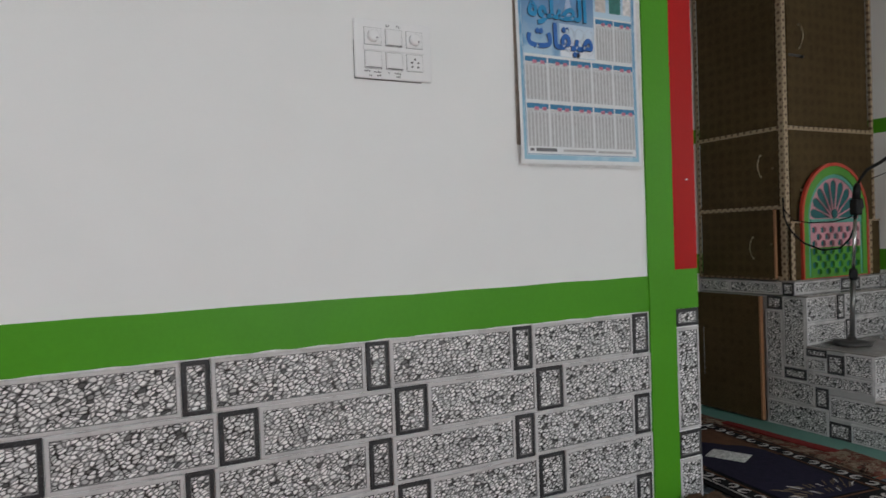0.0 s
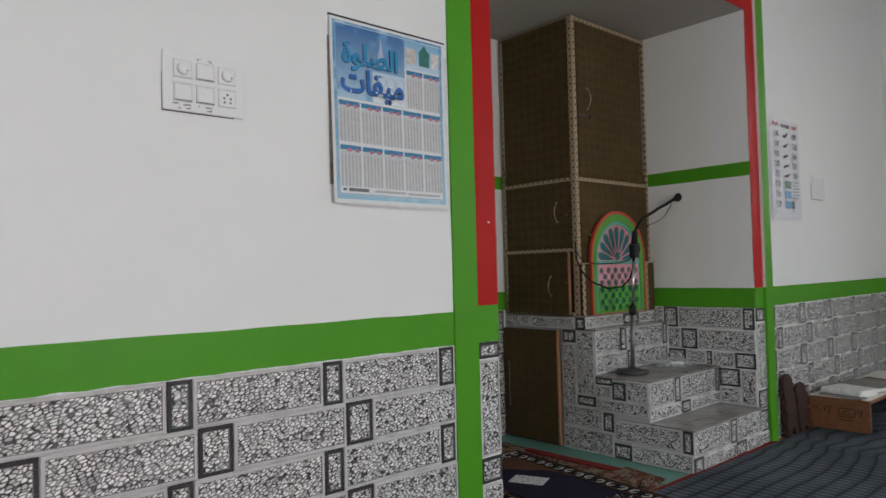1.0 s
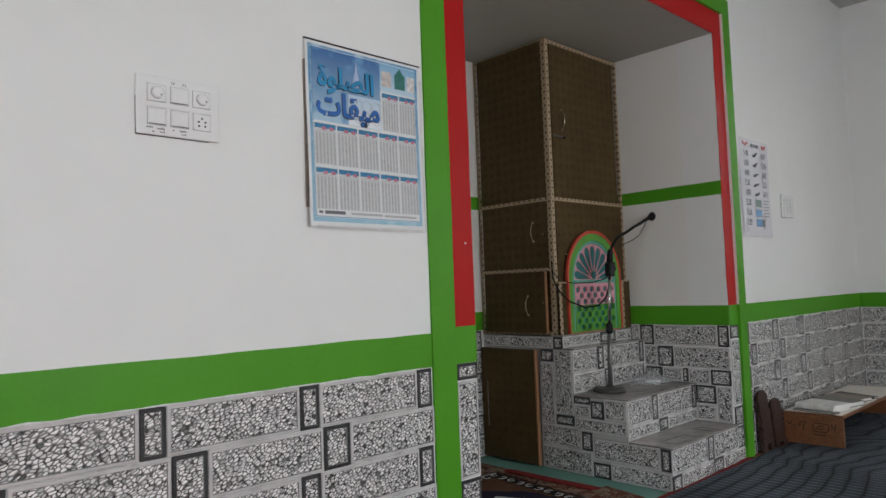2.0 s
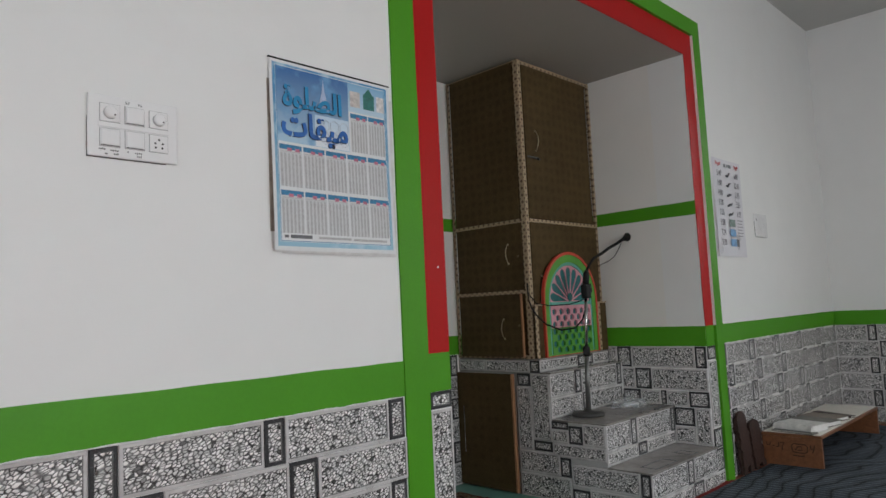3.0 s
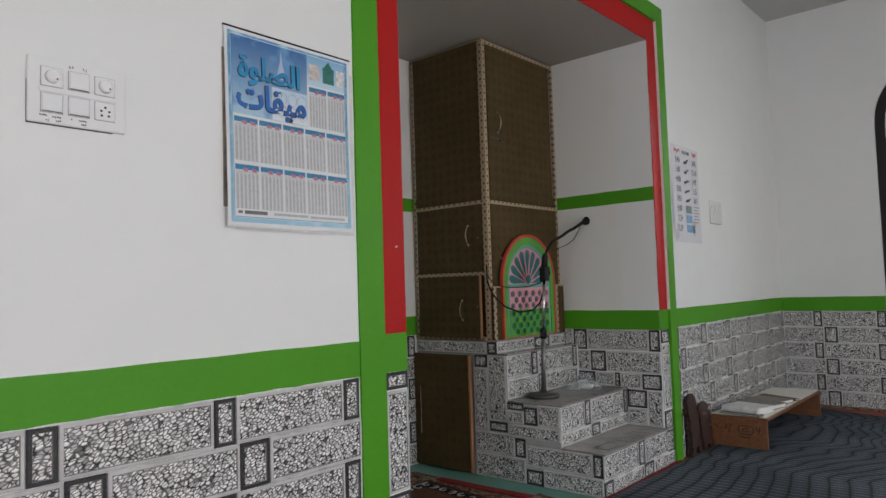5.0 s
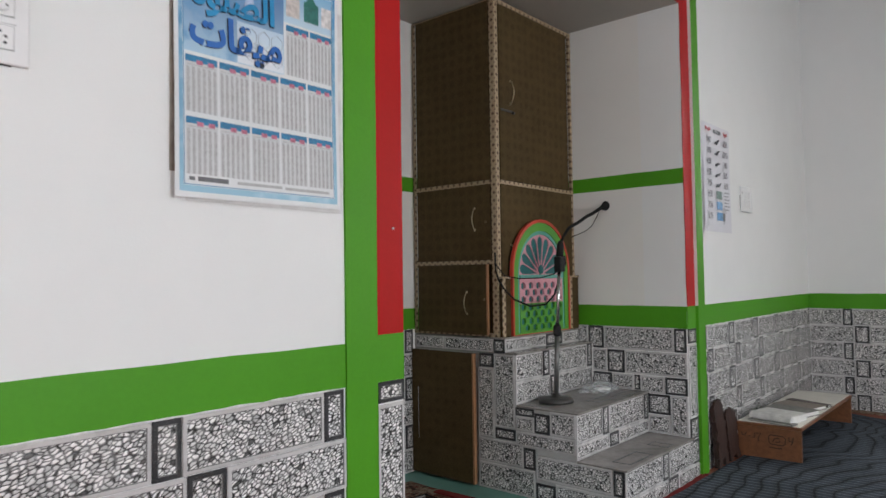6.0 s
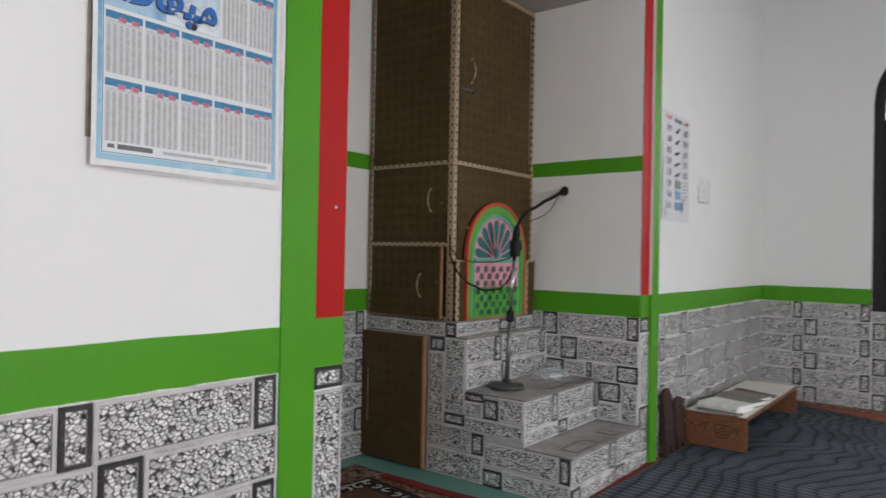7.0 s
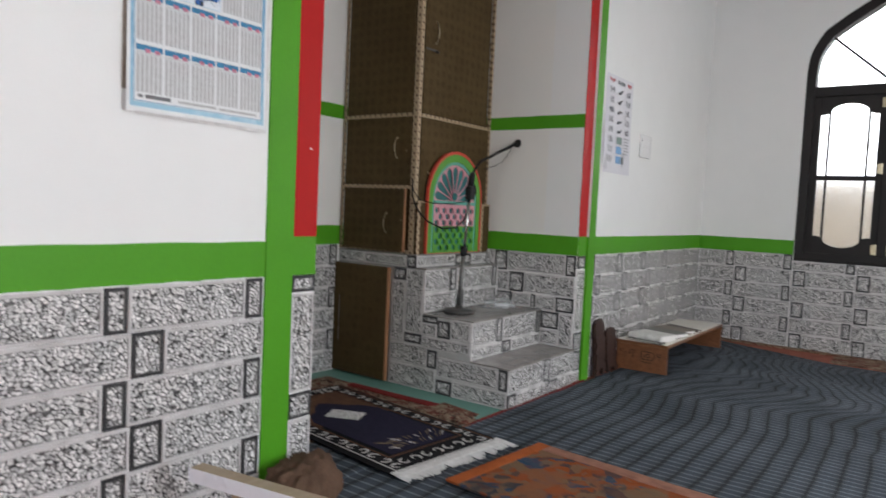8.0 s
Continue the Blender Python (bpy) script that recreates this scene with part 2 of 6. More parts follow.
def setting(name, bm, material, label="", smooth=False):
    ob = part(name, bm, material, smooth=smooth)
    return tagged(ob, label, "", "", "structure")


def box(x0, x1, y0, y1, z0, z1, bevel=0.0, bm=None, segments=1, mat=0):
    own = bm is None
    bm = bm or bmesh.new()
    v = [bm.verts.new(p) for p in ((x0, y0, z0), (x1, y0, z0), (x1, y1, z0), (x0, y1, z0), (x0, y0, z1), (x1, y0, z1), (x1, y1, z1), (x0, y1, z1))]
    fs = [bm.faces.new([v[i] for i in q]) for q in ((0, 3, 2, 1), (4, 5, 6, 7), (0, 1, 5, 4), (1, 2, 6, 5), (2, 3, 7, 6), (3, 0, 4, 7))]
    for f in fs:
        f.material_index = mat
    if bevel:
        es = list({e for f in fs for e in f.edges})
        bmesh.ops.bevel(bm, geom=es, offset=bevel, segments=segments, affect="EDGES", profile=0.5)
    return bm


def prism(outline, depth, axis="y", at=0.0, bm=None, mat=0, bevel=0.0):
    """A flat outline of (u, z) pairs, counter-clockwise seen from -axis, with thickness towards +axis."""
    bm = bm or bmesh.new()

    def place(u, z, d):
        return (u, at + d, z) if axis == "y" else (at + d, u, z) if axis == "x" else (u, z, at + d)
    front = [bm.verts.new(place(u, z, 0)) for u, z in outline]
    back = [bm.verts.new(place(u, z, depth)) for u, z in outline]
    n = len(front)
    fs = [bm.faces.new(front), bm.faces.new(back[::-1])]
    fs += [bm.faces.new((front[i], back[i], back[(i + 1) % n], front[(i + 1) % n])) for i in range(n)]
    for f in fs:
        f.material_index = mat
    bmesh.ops.recalc_face_normals(bm, faces=fs)
    if bevel:
        bmesh.ops.bevel(bm, geom=list({e for f in fs[:2] for e in f.edges}), offset=bevel, segments=1, affect="EDGES")
    return bm


def tube(points, radius, sides=8, bm=None, closed=False, mat=0, cap=True):
    """A round rod along points; radius a number or one for each point."""
    bm = bm or bmesh.new()
    pts = [Vector(p) for p in points]
    rad = radius if isinstance(radius, (list, tuple)) else [radius] * len(pts)
    rings, up = [], None
    for i, p in enumerate(pts):
        a, b = pts[max(i - 1, 0)], pts[min(i + 1, len(pts) - 1)]
        d = (b - a).normalized()
        up = Vector((0, 0, 1)) if up is None else up
        if abs(d.dot(up)) > 0.95:
            up = Vector((1, 0, 0)) if abs(d.x) < 0.8 else Vector((0, 1, 0))
        s = d.cross(up).normalized()
        up = s.cross(d).normalized()
        rings.append([bm.verts.new(p + rad[i] * (math.cos(2 * math.pi * k / sides) * s + math.sin(2 * math.pi * k / sides) * up)) for k in range(sides)])
    for r, q in zip(rings, rings[1:]):
        for k in range(sides):
            bm.faces.new((r[k], r[(k + 1) % sides], q[(k + 1) % sides], q[k])).material_index = mat
    if cap:
        bm.faces.new(rings[0]).material_index = mat
        bm.faces.new(rings[-1][::-1]).material_index = mat
    bmesh.ops.recalc_face_normals(bm, faces=bm.faces[:])
    return bm


def lathe(profile, sides=24, bm=None, mat=0):
    """A turned body from (radius, z) pairs, from below upwards."""
    bm = bm or bmesh.new()
    rings = [[bm.verts.new((r * math.cos(2 * math.pi * k / sides), r * math.sin(2 * math.pi * k / sides), z)) for k in range(sides)] for r, z in profile]
    for a, b in zip(rings, rings[1:]):
        for k in range(sides):
            bm.faces.new((a[k], a[(k + 1) % sides], b[(k + 1) % sides], b[k])).material_index = mat
    bm.faces.new(rings[0][::-1]).material_index = mat
    bm.faces.new(rings[-1]).material_index = mat
    return bm


# ---------------------------------------------------------------- the room
ROOM_L, ROOM_R, ROOM_B, CEILING = -4.2, 4.95, -5.2, 3.56
NICHE_R, NICHE_B, NICHE_TOP = 2.276, 1.34, 2.70
TILE_TOP, BAND_TOP, ROW, PERIOD = 0.84, 0.965, 0.14, 0.488
WIN_L, WIN_R, WIN_SILL, WIN_SPRING, WIN_APEX = -0.815, -2.12, 0.79, 2.31, 3.15


def arch_curve(y0, y1, spring, apex, n=14):
    """The pointed, slightly cranked head of a window, from y0 up and over to y1, as (y, z) pairs."""
    mid, half = (y0 + y1) / 2, abs(y1 - y0) / 2
    rise = (0.0, 0.14, 0.26, 0.33, 0.4, 0.49, 0.576, 0.706, 0.824, 0.92, 1.0)
    reach = (1.0, 1.0, 0.99, 0.972, 0.943, 0.88, 0.805, 0.576, 0.337, 0.145, 0.0)
    side = [(half * float(np.interp(k / n, rise, reach)), spring + (apex - spring) * k / n) for k in range(n + 1)]
    sgn = 1 if y0 > y1 else -1
    left = [(mid + sgn * u, z) for u, z in side]
    right = [(mid - sgn * u, z) for u, z in side[:-1]][::-1]
    return left + right


# main wall, with the opening of the niche
def main_wall():
    bm = box(ROOM_L - 0.25, 0.0, 0.0, 0.25, 0, CEILING)
    box(NICHE_R, ROOM_R + 0.3, 0.0, 0.25, 0, CEILING, bm=bm)
    box(0.0, NICHE_R, 0.0, 0.25, NICHE_TOP + 0.012, CEILING, bm=bm)
    return setting("wall_main", bm, WHITE, "white painted plaster wall with a niche")


wall_main = main_wall()
wall_niche_left = setting("wall_niche_left", box(-0.22, 0.0, 0.25, NICHE_B, 0, NICHE_TOP), NICHE_WHITE, "cream-white painted niche side wall")
wall_niche_right = setting("wall_niche_right", box(NICHE_R, NICHE_R + 0.22, 0.25, NICHE_B, 0, NICHE_TOP), NICHE_WHITE, "cream-white painted niche side wall")
wall_niche_back = setting("wall_niche_back", box(-0.22, NICHE_R + 0.22, NICHE_B, NICHE_B + 0.22, 0, NICHE_TOP), NICHE_WHITE, "cream-white painted niche back wall")
setting("ceiling_niche", box(0.0, NICHE_R, 0.004, 0.25, NICHE_TOP, NICHE_TOP + 0.0115, bm=box(-0.22, NICHE_R + 0.22, 0.25, NICHE_B + 0.22, NICHE_TOP, NICHE_TOP + 0.12)), NICHE_CEIL, "plaster niche ceiling with its shade put into the grey colour")
setting("ceiling", box(ROOM_L - 0.25, ROOM_R + 0.3, ROOM_B - 0.25, 0.25, CEILING, CEILING + 0.15), CEIL, "white plaster ceiling, dimmed to grey in its colour")


def window_wall():
    """The wall on the window side, with two pointed window openings, the second unseen and added for a lamp."""
    bm = bmesh.new()
    x0, x1 = ROOM_R, ROOM_R + 0.3
    gaps = [(WIN_L, WIN_R), (-3.1, -4.4)]
    y = 0.0
    for a, b in gaps:
        box(x0, x1, a, y, 0, CEILING, bm=bm)
        box(x0, x1, b, a, 0, WIN_SILL, bm=bm)
        head = arch_curve(a, b, WIN_SPRING, WIN_APEX)
        for (ya, za), (yb, zb) in zip(head, head[1:]):
            q = [bm.verts.new(p) for p in ((x0, ya, za), (x0, yb, zb), (x0, yb, CEILING), (x0, ya, CEILING))]
            r = [bm.verts.new((x1, v.co.y, v.co.z)) for v in q]
            for f in ((q[3], q[2], q[1], q[0]), r, (q[0], q[1], r[1], r[0])):
                bm.faces.new(f)
        y = b
    box(x0, x1, ROOM_B - 0.25, y, 0, CEILING, bm=bm)
    bmesh.ops.remove_doubles(bm, verts=bm.verts[:], dist=0.0005)
    bmesh.ops.recalc_face_normals(bm, faces=bm.faces[:])
    return setting("wall_east", bm, WHITE, "white painted plaster wall with arched windows")


wall_east = window_wall()


def back_wall():
    bm = bmesh.new()
    x = ROOM_L
    for a, b in ((-0.9, 0.7), (2.1, 3.7)):
        box(x, a, ROOM_B - 0.25, ROOM_B, 0, CEILING, bm=bm)
        box(a, b, ROOM_B - 0.25, ROOM_B, 0, 0.75, bm=bm)
        box(a, b, ROOM_B - 0.25, ROOM_B, 2.75, CEILING, bm=bm)
        x = b
    box(x, ROOM_R, ROOM_B - 0.25, ROOM_B, 0, CEILING, bm=bm)
    return setting("wall_south", bm, WHITE, "white painted plaster wall")


back_wall()


def west_wall():
    """The wall behind the walk, with one unseen opening added for the west fill lamp."""
    bm = box(ROOM_L - 0.25, ROOM_L, ROOM_B - 0.25, -2.4, 0, CEILING)
    box(ROOM_L - 0.25, ROOM_L, -1.0, 0.0, 0, CEILING, bm=bm)
    box(ROOM_L - 0.25, ROOM_L, -2.4, -1.0, 0, 0.75, bm=bm)
    box(ROOM_L - 0.25, ROOM_L, -2.4, -1.0, 2.75, CEILING, bm=bm)
    return setting("wall_west", bm, WHITE, "white painted plaster wall")


west_wall()
FLOOR_TERRACOTTA = plain("terracotta_floor_mat", (0.32, 0.12, 0.075), 0.9, vary=0.3, scale=5, grain=200, relief=0.4, spec=0.1)
floor = setting("floor", box(ROOM_L - 0.25, ROOM_R + 0.3, ROOM_B - 0.25, 0.02, -0.12, 0.0), FLOOR_TERRACOTTA, "worn reddish floor matting")
setting("floor_niche", box(-0.22, NICHE_R + 0.22, 0.02, NICHE_B + 0.22, -0.12, 0.0), TEAL, "teal painted cement floor")
setting("ground", box(5.25, 60, -40, 40, -0.5, -0.2), plain("outdoor_ground", (0.3, 0.26, 0.2), 0.9), "pale dry ground")
setting("backdrop", box(30, 30.1, -40, 40, -0.5, 30), emitter("bright_overcast_sky", (0.93, 0.97, 1.0), 4.0), "bright overcast sky")

# painted bands and the frame of the niche, with hand-painted, slightly wandering edges
def painted(name, m, u0, u1, v0, v1, proud, material, label, upright=False, wander=0.0022, bare_from=None):
    """A band of paint on a face that looks to -y at the pose m; it runs along z if upright, else along x. Neighbours share their edges.
    Where it is the face of a raised strip, the strip's sides are white from bare_from upwards."""
    bm = bmesh.new()
    a, b = (v0, v1) if upright else (u0, u1)
    n = max(6, int(abs(b - a) / 0.06))
    rings = []
    for k in range(n + 1):
        s = a + (b - a) * k / n
        lo, hi = (u0, u1) if upright else (v0, v1)
        lo += wander * noise.noise(Vector((lo * 7.7, s * 6.0, 3.0)))
        hi += wander * noise.noise(Vector((hi * 7.7, s * 6.0, 3.0)))
        pts = ((lo, s), (hi, s)) if upright else ((s, lo), (s, hi))
        rings.append([bm.verts.new((x, y, z)) for x, z in pts for y in (0.001, -proud)])
    for r, q in zip(rings, rings[1:]):
        for i, j in ((0, 1), (1, 3), (3, 2)):
            bare = bare_from is not None and (i, j) != (1, 3) and r[0].co.z >= bare_from - 0.03
            bm.faces.new((r[i], r[j], q[j], q[i])).material_index = 1 if bare else 0
    for r in (rings[0], rings[-1]):
        bm.faces.new((r[0], r[1], r[3], r[2]))
    bmesh.ops.recalc_face_normals(bm, faces=bm.faces[:])
    ob = setting(name, bm, (material, WHITE), label)
    ob.matrix_basis = m
    return ob


GREEN_LABEL = "glossy green painted band"
MAIN, TO_EAST, NICHE_SIDE, NICHE_REAR = pose(0, 0, 0), pose(ROOM_R, 0, 0, 0, 0, -90), pose(NICHE_R, 0, 0, 0, 0, -90), pose(0, NICHE_B, 0)
EDGE_L, EDGE_R, FRAME_L, FRAME_R, HEAD_IN, HEAD_OUT, RAISED = -0.114, 2.392, -0.236, 2.492, 2.85, 2.957, 0.022
painted("trim_band", MAIN, ROOM_L, FRAME_L, TILE_TOP, BAND_TOP, 0.003, GREEN, GREEN_LABEL)
painted("trim_band", MAIN, FRAME_R, ROOM_R - 0.004, TILE_TOP, BAND_TOP, 0.003, GREEN, GREEN_LABEL)
painted("trim_band", TO_EAST, 0.0, -WIN_L, TILE_TOP, BAND_TOP, 0.003, GREEN, GREEN_LABEL)
painted("trim_band", TO_EAST, -WIN_R, 3.1, TILE_TOP, BAND_TOP, 0.003, GREEN, GREEN_LABEL)
for z0, z1 in ((TILE_TOP, BAND_TOP), (1.665, 1.752)):
    painted("trim_band", NICHE_REAR, 0.0, 1.5, z0, z1, 0.003, GREEN, GREEN_LABEL)
    painted("trim_band", NICHE_SIDE, -0.72, 0.0, z0, z1, 0.003, GREEN, GREEN_LABEL)
# uprights and head of the frame
FRAME_LABEL, INNER_LABEL = "green painted frame of the niche", "red painted inner frame of the niche"
painted("trim_frame", MAIN, FRAME_L, EDGE_L, 0.0, HEAD_OUT, 0.008, GREEN, FRAME_LABEL, True)
painted("trim_frame", MAIN, EDGE_R, FRAME_R, 0.0, HEAD_OUT, RAISED, GREEN, FRAME_LABEL, True, bare_from=BAND_TOP)
painted("trim_frame", MAIN, EDGE_L, EDGE_R, HEAD_IN, HEAD_OUT, RAISED, GREEN, FRAME_LABEL)
painted("trim_frame", MAIN, EDGE_L, 0.0, TILE_TOP, 0.982, 0.005, GREEN, "green painted frame foot", True)
painted("trim_frame", MAIN, NICHE_R, EDGE_R, TILE_TOP, 0.966, 0.005, GREEN, "green painted frame foot", True)
painted("trim_frame", MAIN, EDGE_L, 0.0, 0.982, HEAD_IN, 0.004, RED, INNER_LABEL, True)
painted("trim_frame", MAIN, NICHE_R, EDGE_R, 0.966, HEAD_IN, 0.004, RED, INNER_LABEL, True)
painted("trim_frame", MAIN, 0.0, NICHE_R, NICHE_TOP, HEAD_IN, 0.004, RED, INNER_LABEL)

# ---------------------------------------------------------------- wall tiles: bordered pebble panels, each a piece of its wall
TILE_MESHES = {}


def tile_mesh(w, h, dark):
    """A panel with a raised, rounded border and a recessed pebble field; it faces -y, from its lower left corner."""
    key = (round(w, 3), round(h, 3), dark)
    if key in TILE_MESHES:
        return TILE_MESHES[key]
    w, h = key[:2]
    bm = bmesh.new()
    g = 0.0012
    b = min(0.0148 if dark else 0.0135, w * 0.28, h * 0.28)
    rings = []
    for inset, y in ((g, 0.0), (g, -0.004), (g + 0.0025, -0.0065), (b - 0.002, -0.0065), (b, -0.0035)):
        rings.append([bm.verts.new((x, y, z)) for x, z in ((inset, inset), (w - inset, inset), (w - inset, h - inset), (inset, h - inset))])
    for r, q in zip(rings, rings[1:]):
        for k in range(4):
            bm.faces.new((r[k], r[(k + 1) % 4], q[(k + 1) % 4], q[k]))
    for k in range(4):
        f = [g for g in rings[-1][k].link_faces if rings[-1][(k + 1) % 4] in g.verts][0]
        f.material_index = 2
    bm.faces.new(rings[-1]).material_index = 1
    TILE_MESHES[key] = mesh_from("tile", bm, TILE_DARK if dark else TILE_EDGE, PEBBLE, TILE_GROOVE)
    return TILE_MESHES[key]


def lay(parent, m, u, z, w, h, dark):
    if w < 0.012 or h < 0.012:
        return
    ob = new("tile", tile_mesh(w, h, dark))
    ob.parent = parent
    ob.matrix_basis = m @ pose(u, random.uniform(-0.0006, 0.0006), z, 0, 0, random.uniform(-0.12, 0.12))


def dado(parent, m, u0, u1, phase, rows=6, bottom=0.0, top=TILE_TOP, cap=9.0, narrow=0.071, wide=0.103, step=0.084):
    """Rows of long pale panels with small dark-bordered ones between: narrow in odd rows, wider and set over in even rows."""
    for r in range(rows):
        z1 = top - r * ROW
        z0, z1 = max(z1 - ROW, bottom), min(z1, cap)
        if z1 - z0 < 0.02:
            break
        d0, dw = (phase - 0.818, narrow) if r % 2 == 0 else (phase - 0.818 + step, wide)
        k = math.floor((u0 - d0) / PERIOD) - 1
        while d0 + k * PERIOD < u1:
            a = d0 + k * PERIOD
            for x0, x1, dark in ((a, a + dw, True), (a + dw, a + PERIOD, False)):
                p, q = max(x0, u0), min(x1, u1)
                lay(parent, m, p, z0, q - p, z1 - z0, dark)
            k += 1



# ---------------------------------------------------------------- tiled steps in the niche
STEP_X, T0, T1, T2, KERB = 1.46, 0.229, 0.463, 0.735, 0.815
Y0, Y1, Y2, Y3 = -0.012, 0.246, 0.605, 0.672


def pulpit_steps():
    core = bmesh.new()
    i = 0.004
    for y, z0, z1 in ((Y0, 0, T0), (Y1, T0, T1), (Y2, T1, T2), (Y3, T2, KERB)):
        box(STEP_X + i, NICHE_R - 0.001, y + i, NICHE_B - 0.001, z0, z1 - i, bm=core)
    steps = part("pulpit_steps", core, plain("grey_tile_grout", (0.42, 0.42, 0.41), 0.8, vary=0.15))
    tagged(steps, "three grey pebble-tiled pulpit steps built into the niche", "steps", "", "structure")
    for y0, y1, z, edge in ((Y0, Y1, T0, 0.012), (Y1, Y2, T1, 0.014), (Y2, Y3, T2, 0.014), (Y3, 0.78, KERB, 0.008)):
        xs = (STEP_X - 0.004, 1.73, 2.0, NICHE_R - 0.001)
        for a, b in zip(xs, xs[1:]):
            part("tread_tile", box(a + 0.0012, b - 0.0012, y0 - edge, y1 - 0.001, z - i, z + 0.006, 0.002), TREAD, steps)
    # dark-bordered tiles let into the treads
    for x0, x1, y0, y1, z in ((1.56, 1.81, Y0 + 0.02, Y0 + 0.12, T0), (1.985, 2.07, Y0 + 0.02, Y0 + 0.135, T0), (1.79, 2.0, Y1 + 0.05, Y1 + 0.13, T1), (2.04, 2.25, Y1 + 0.03, Y1 + 0.1, T1), (1.49, 1.57, Y1 + 0.2, Y1 + 0.32, T1)):
        ring = bmesh.new()
        b = 0.009
        for q in ((x0, x1, y0, y0 + b), (x0, x1, y1 - b, y1), (x0, x0 + b, y0 + b, y1 - b), (x1 - b, x1, y0 + b, y1 - b)):
            box(*q, z + 0.0062, z + 0.0072, bm=ring)
        part("tread_inlay", ring, TILE_DARK, steps, "dark border inlaid in a tread")
    front = lambda y: pose(0, y, 0)
    for y, rows in ((Y0, ((0.086, T0, ((STEP_X, 0), (1.877, 1), (1.955, 0))), (0.0, 0.086, ((STEP_X, 1), (1.56, 0), (1.94, 1), (2.07, 0))))),
                    (Y1, ((0.312, T1, ((STEP_X, 0), (1.731, 1), (1.798, 0), (2.222, 1))), (T0 + 0.008, 0.312, ((STEP_X, 0), (1.806, 1), (1.907, 0))))),
                    (Y2, ((0.59, T2, ((STEP_X, 0), (1.725, 1), (1.793, 0), (2.216, 1))), (T1 + 0.008, 0.59, ((STEP_X, 0), (1.798, 1), (1.882, 0))))),
                    (Y3, ((T2 + 0.008, KERB, ((STEP_X, 0), (1.865, 1), (2.045, 0), (2.235, 1), (2.255, 0))),))):
        for z0, z1, cuts in rows:
            xs = [c[0] for c in cuts] + [NICHE_R]
            for (a, dark), b in zip(cuts, xs[1:]):
                lay(steps, front(y + i), a, z0, b - a, z1 - z0 - 0.002, bool(dark))
    side = pose(STEP_X + i, 0, 0, 0, 0, -90)
    for u0, u1, z0, z1, dark in (
            (-0.86, -0.491, 0.0, 0.142, 0), (-0.488, -0.372, 0.0, 0.088, 1), (-0.37, 0.008, 0.0, 0.1, 0),
            (-0.86, -0.565, 0.145, 0.272, 0), (-0.562, -0.489, 0.145, 0.255, 1), (-0.486, -0.055, 0.103, T0 - 0.004, 0), (-0.052, 0.008, 0.103, T0 - 0.004, 1),
            (-0.744, -0.612, 0.277, 0.337, 1), (-0.61, -0.25, 0.258, 0.335, 0),
            (-0.61, -0.494, 0.338, 0.414, 0), (-0.61, -0.494, 0.416, T1 - 0.004, 1), (-0.492, -0.4, 0.338, 0.442, 1), (-0.398, -0.25, 0.338, T1 - 0.004, 0),
            (-0.746, -0.612, 0.34, T2 - 0.004, 0), (-0.86, -0.75, 0.275, 0.652, 0), (-0.848, -0.75, 0.655, T2 - 0.004, 1),
            (-0.746, -0.672, T2, KERB - 0.004, 1), (-1.1, -0.748, T2, KERB - 0.004, 0), (-1.33, -1.103, T2, KERB - 0.004, 0)):
        lay(steps, side, u0, z0, u1 - u0, z1 - z0, bool(dark))
    return steps


steps = pulpit_steps()
part("corner_joint", box(NICHE_R - 0.01, NICHE_R - 0.002, Y2 - 0.014, Y2 - 0.006, T1 + 0.06, T2 - 0.012, 0.001), plain("white_cement_joint", (0.72, 0.71, 0.69), 0.6), steps, "white cement joint in the corner")
# the niche's side wall above the steps
SIDE = pose(NICHE_R, 0, 0, 0, 0, -90)
for u0, u1, z0, z1, dark in (
        (-0.67, -0.626, 0.703, 0.84, 0), (-0.623, -0.519, 0.703, 0.84, 1), (-0.517, -0.08, 0.703, 0.84, 0), (-0.078, -0.004, 0.703, 0.84, 1),
        (-0.60, -0.499, 0.563, 0.70, 0), (-0.497, -0.384, 0.563, 0.70, 1), (-0.382, -0.004, 0.563, 0.70, 0),
        (-0.60, -0.467, 0.471, 0.56, 1), (-0.465, -0.328, 0.471, 0.56, 0), (-0.325, -0.287, 0.471, 0.56, 1), (-0.285, -0.139, 0.461, 0.56, 0), (-0.136, -0.004, 0.461, 0.56, 1),
        (-0.242, -0.108, 0.343, 0.458, 1), (-0.106, -0.004, 0.237, 0.458, 0), (-0.242, -0.108, 0.237, 0.34, 0)):
    lay(wall_niche_right, SIDE, u0, z0, u1 - u0, z1 - z0, bool(dark))

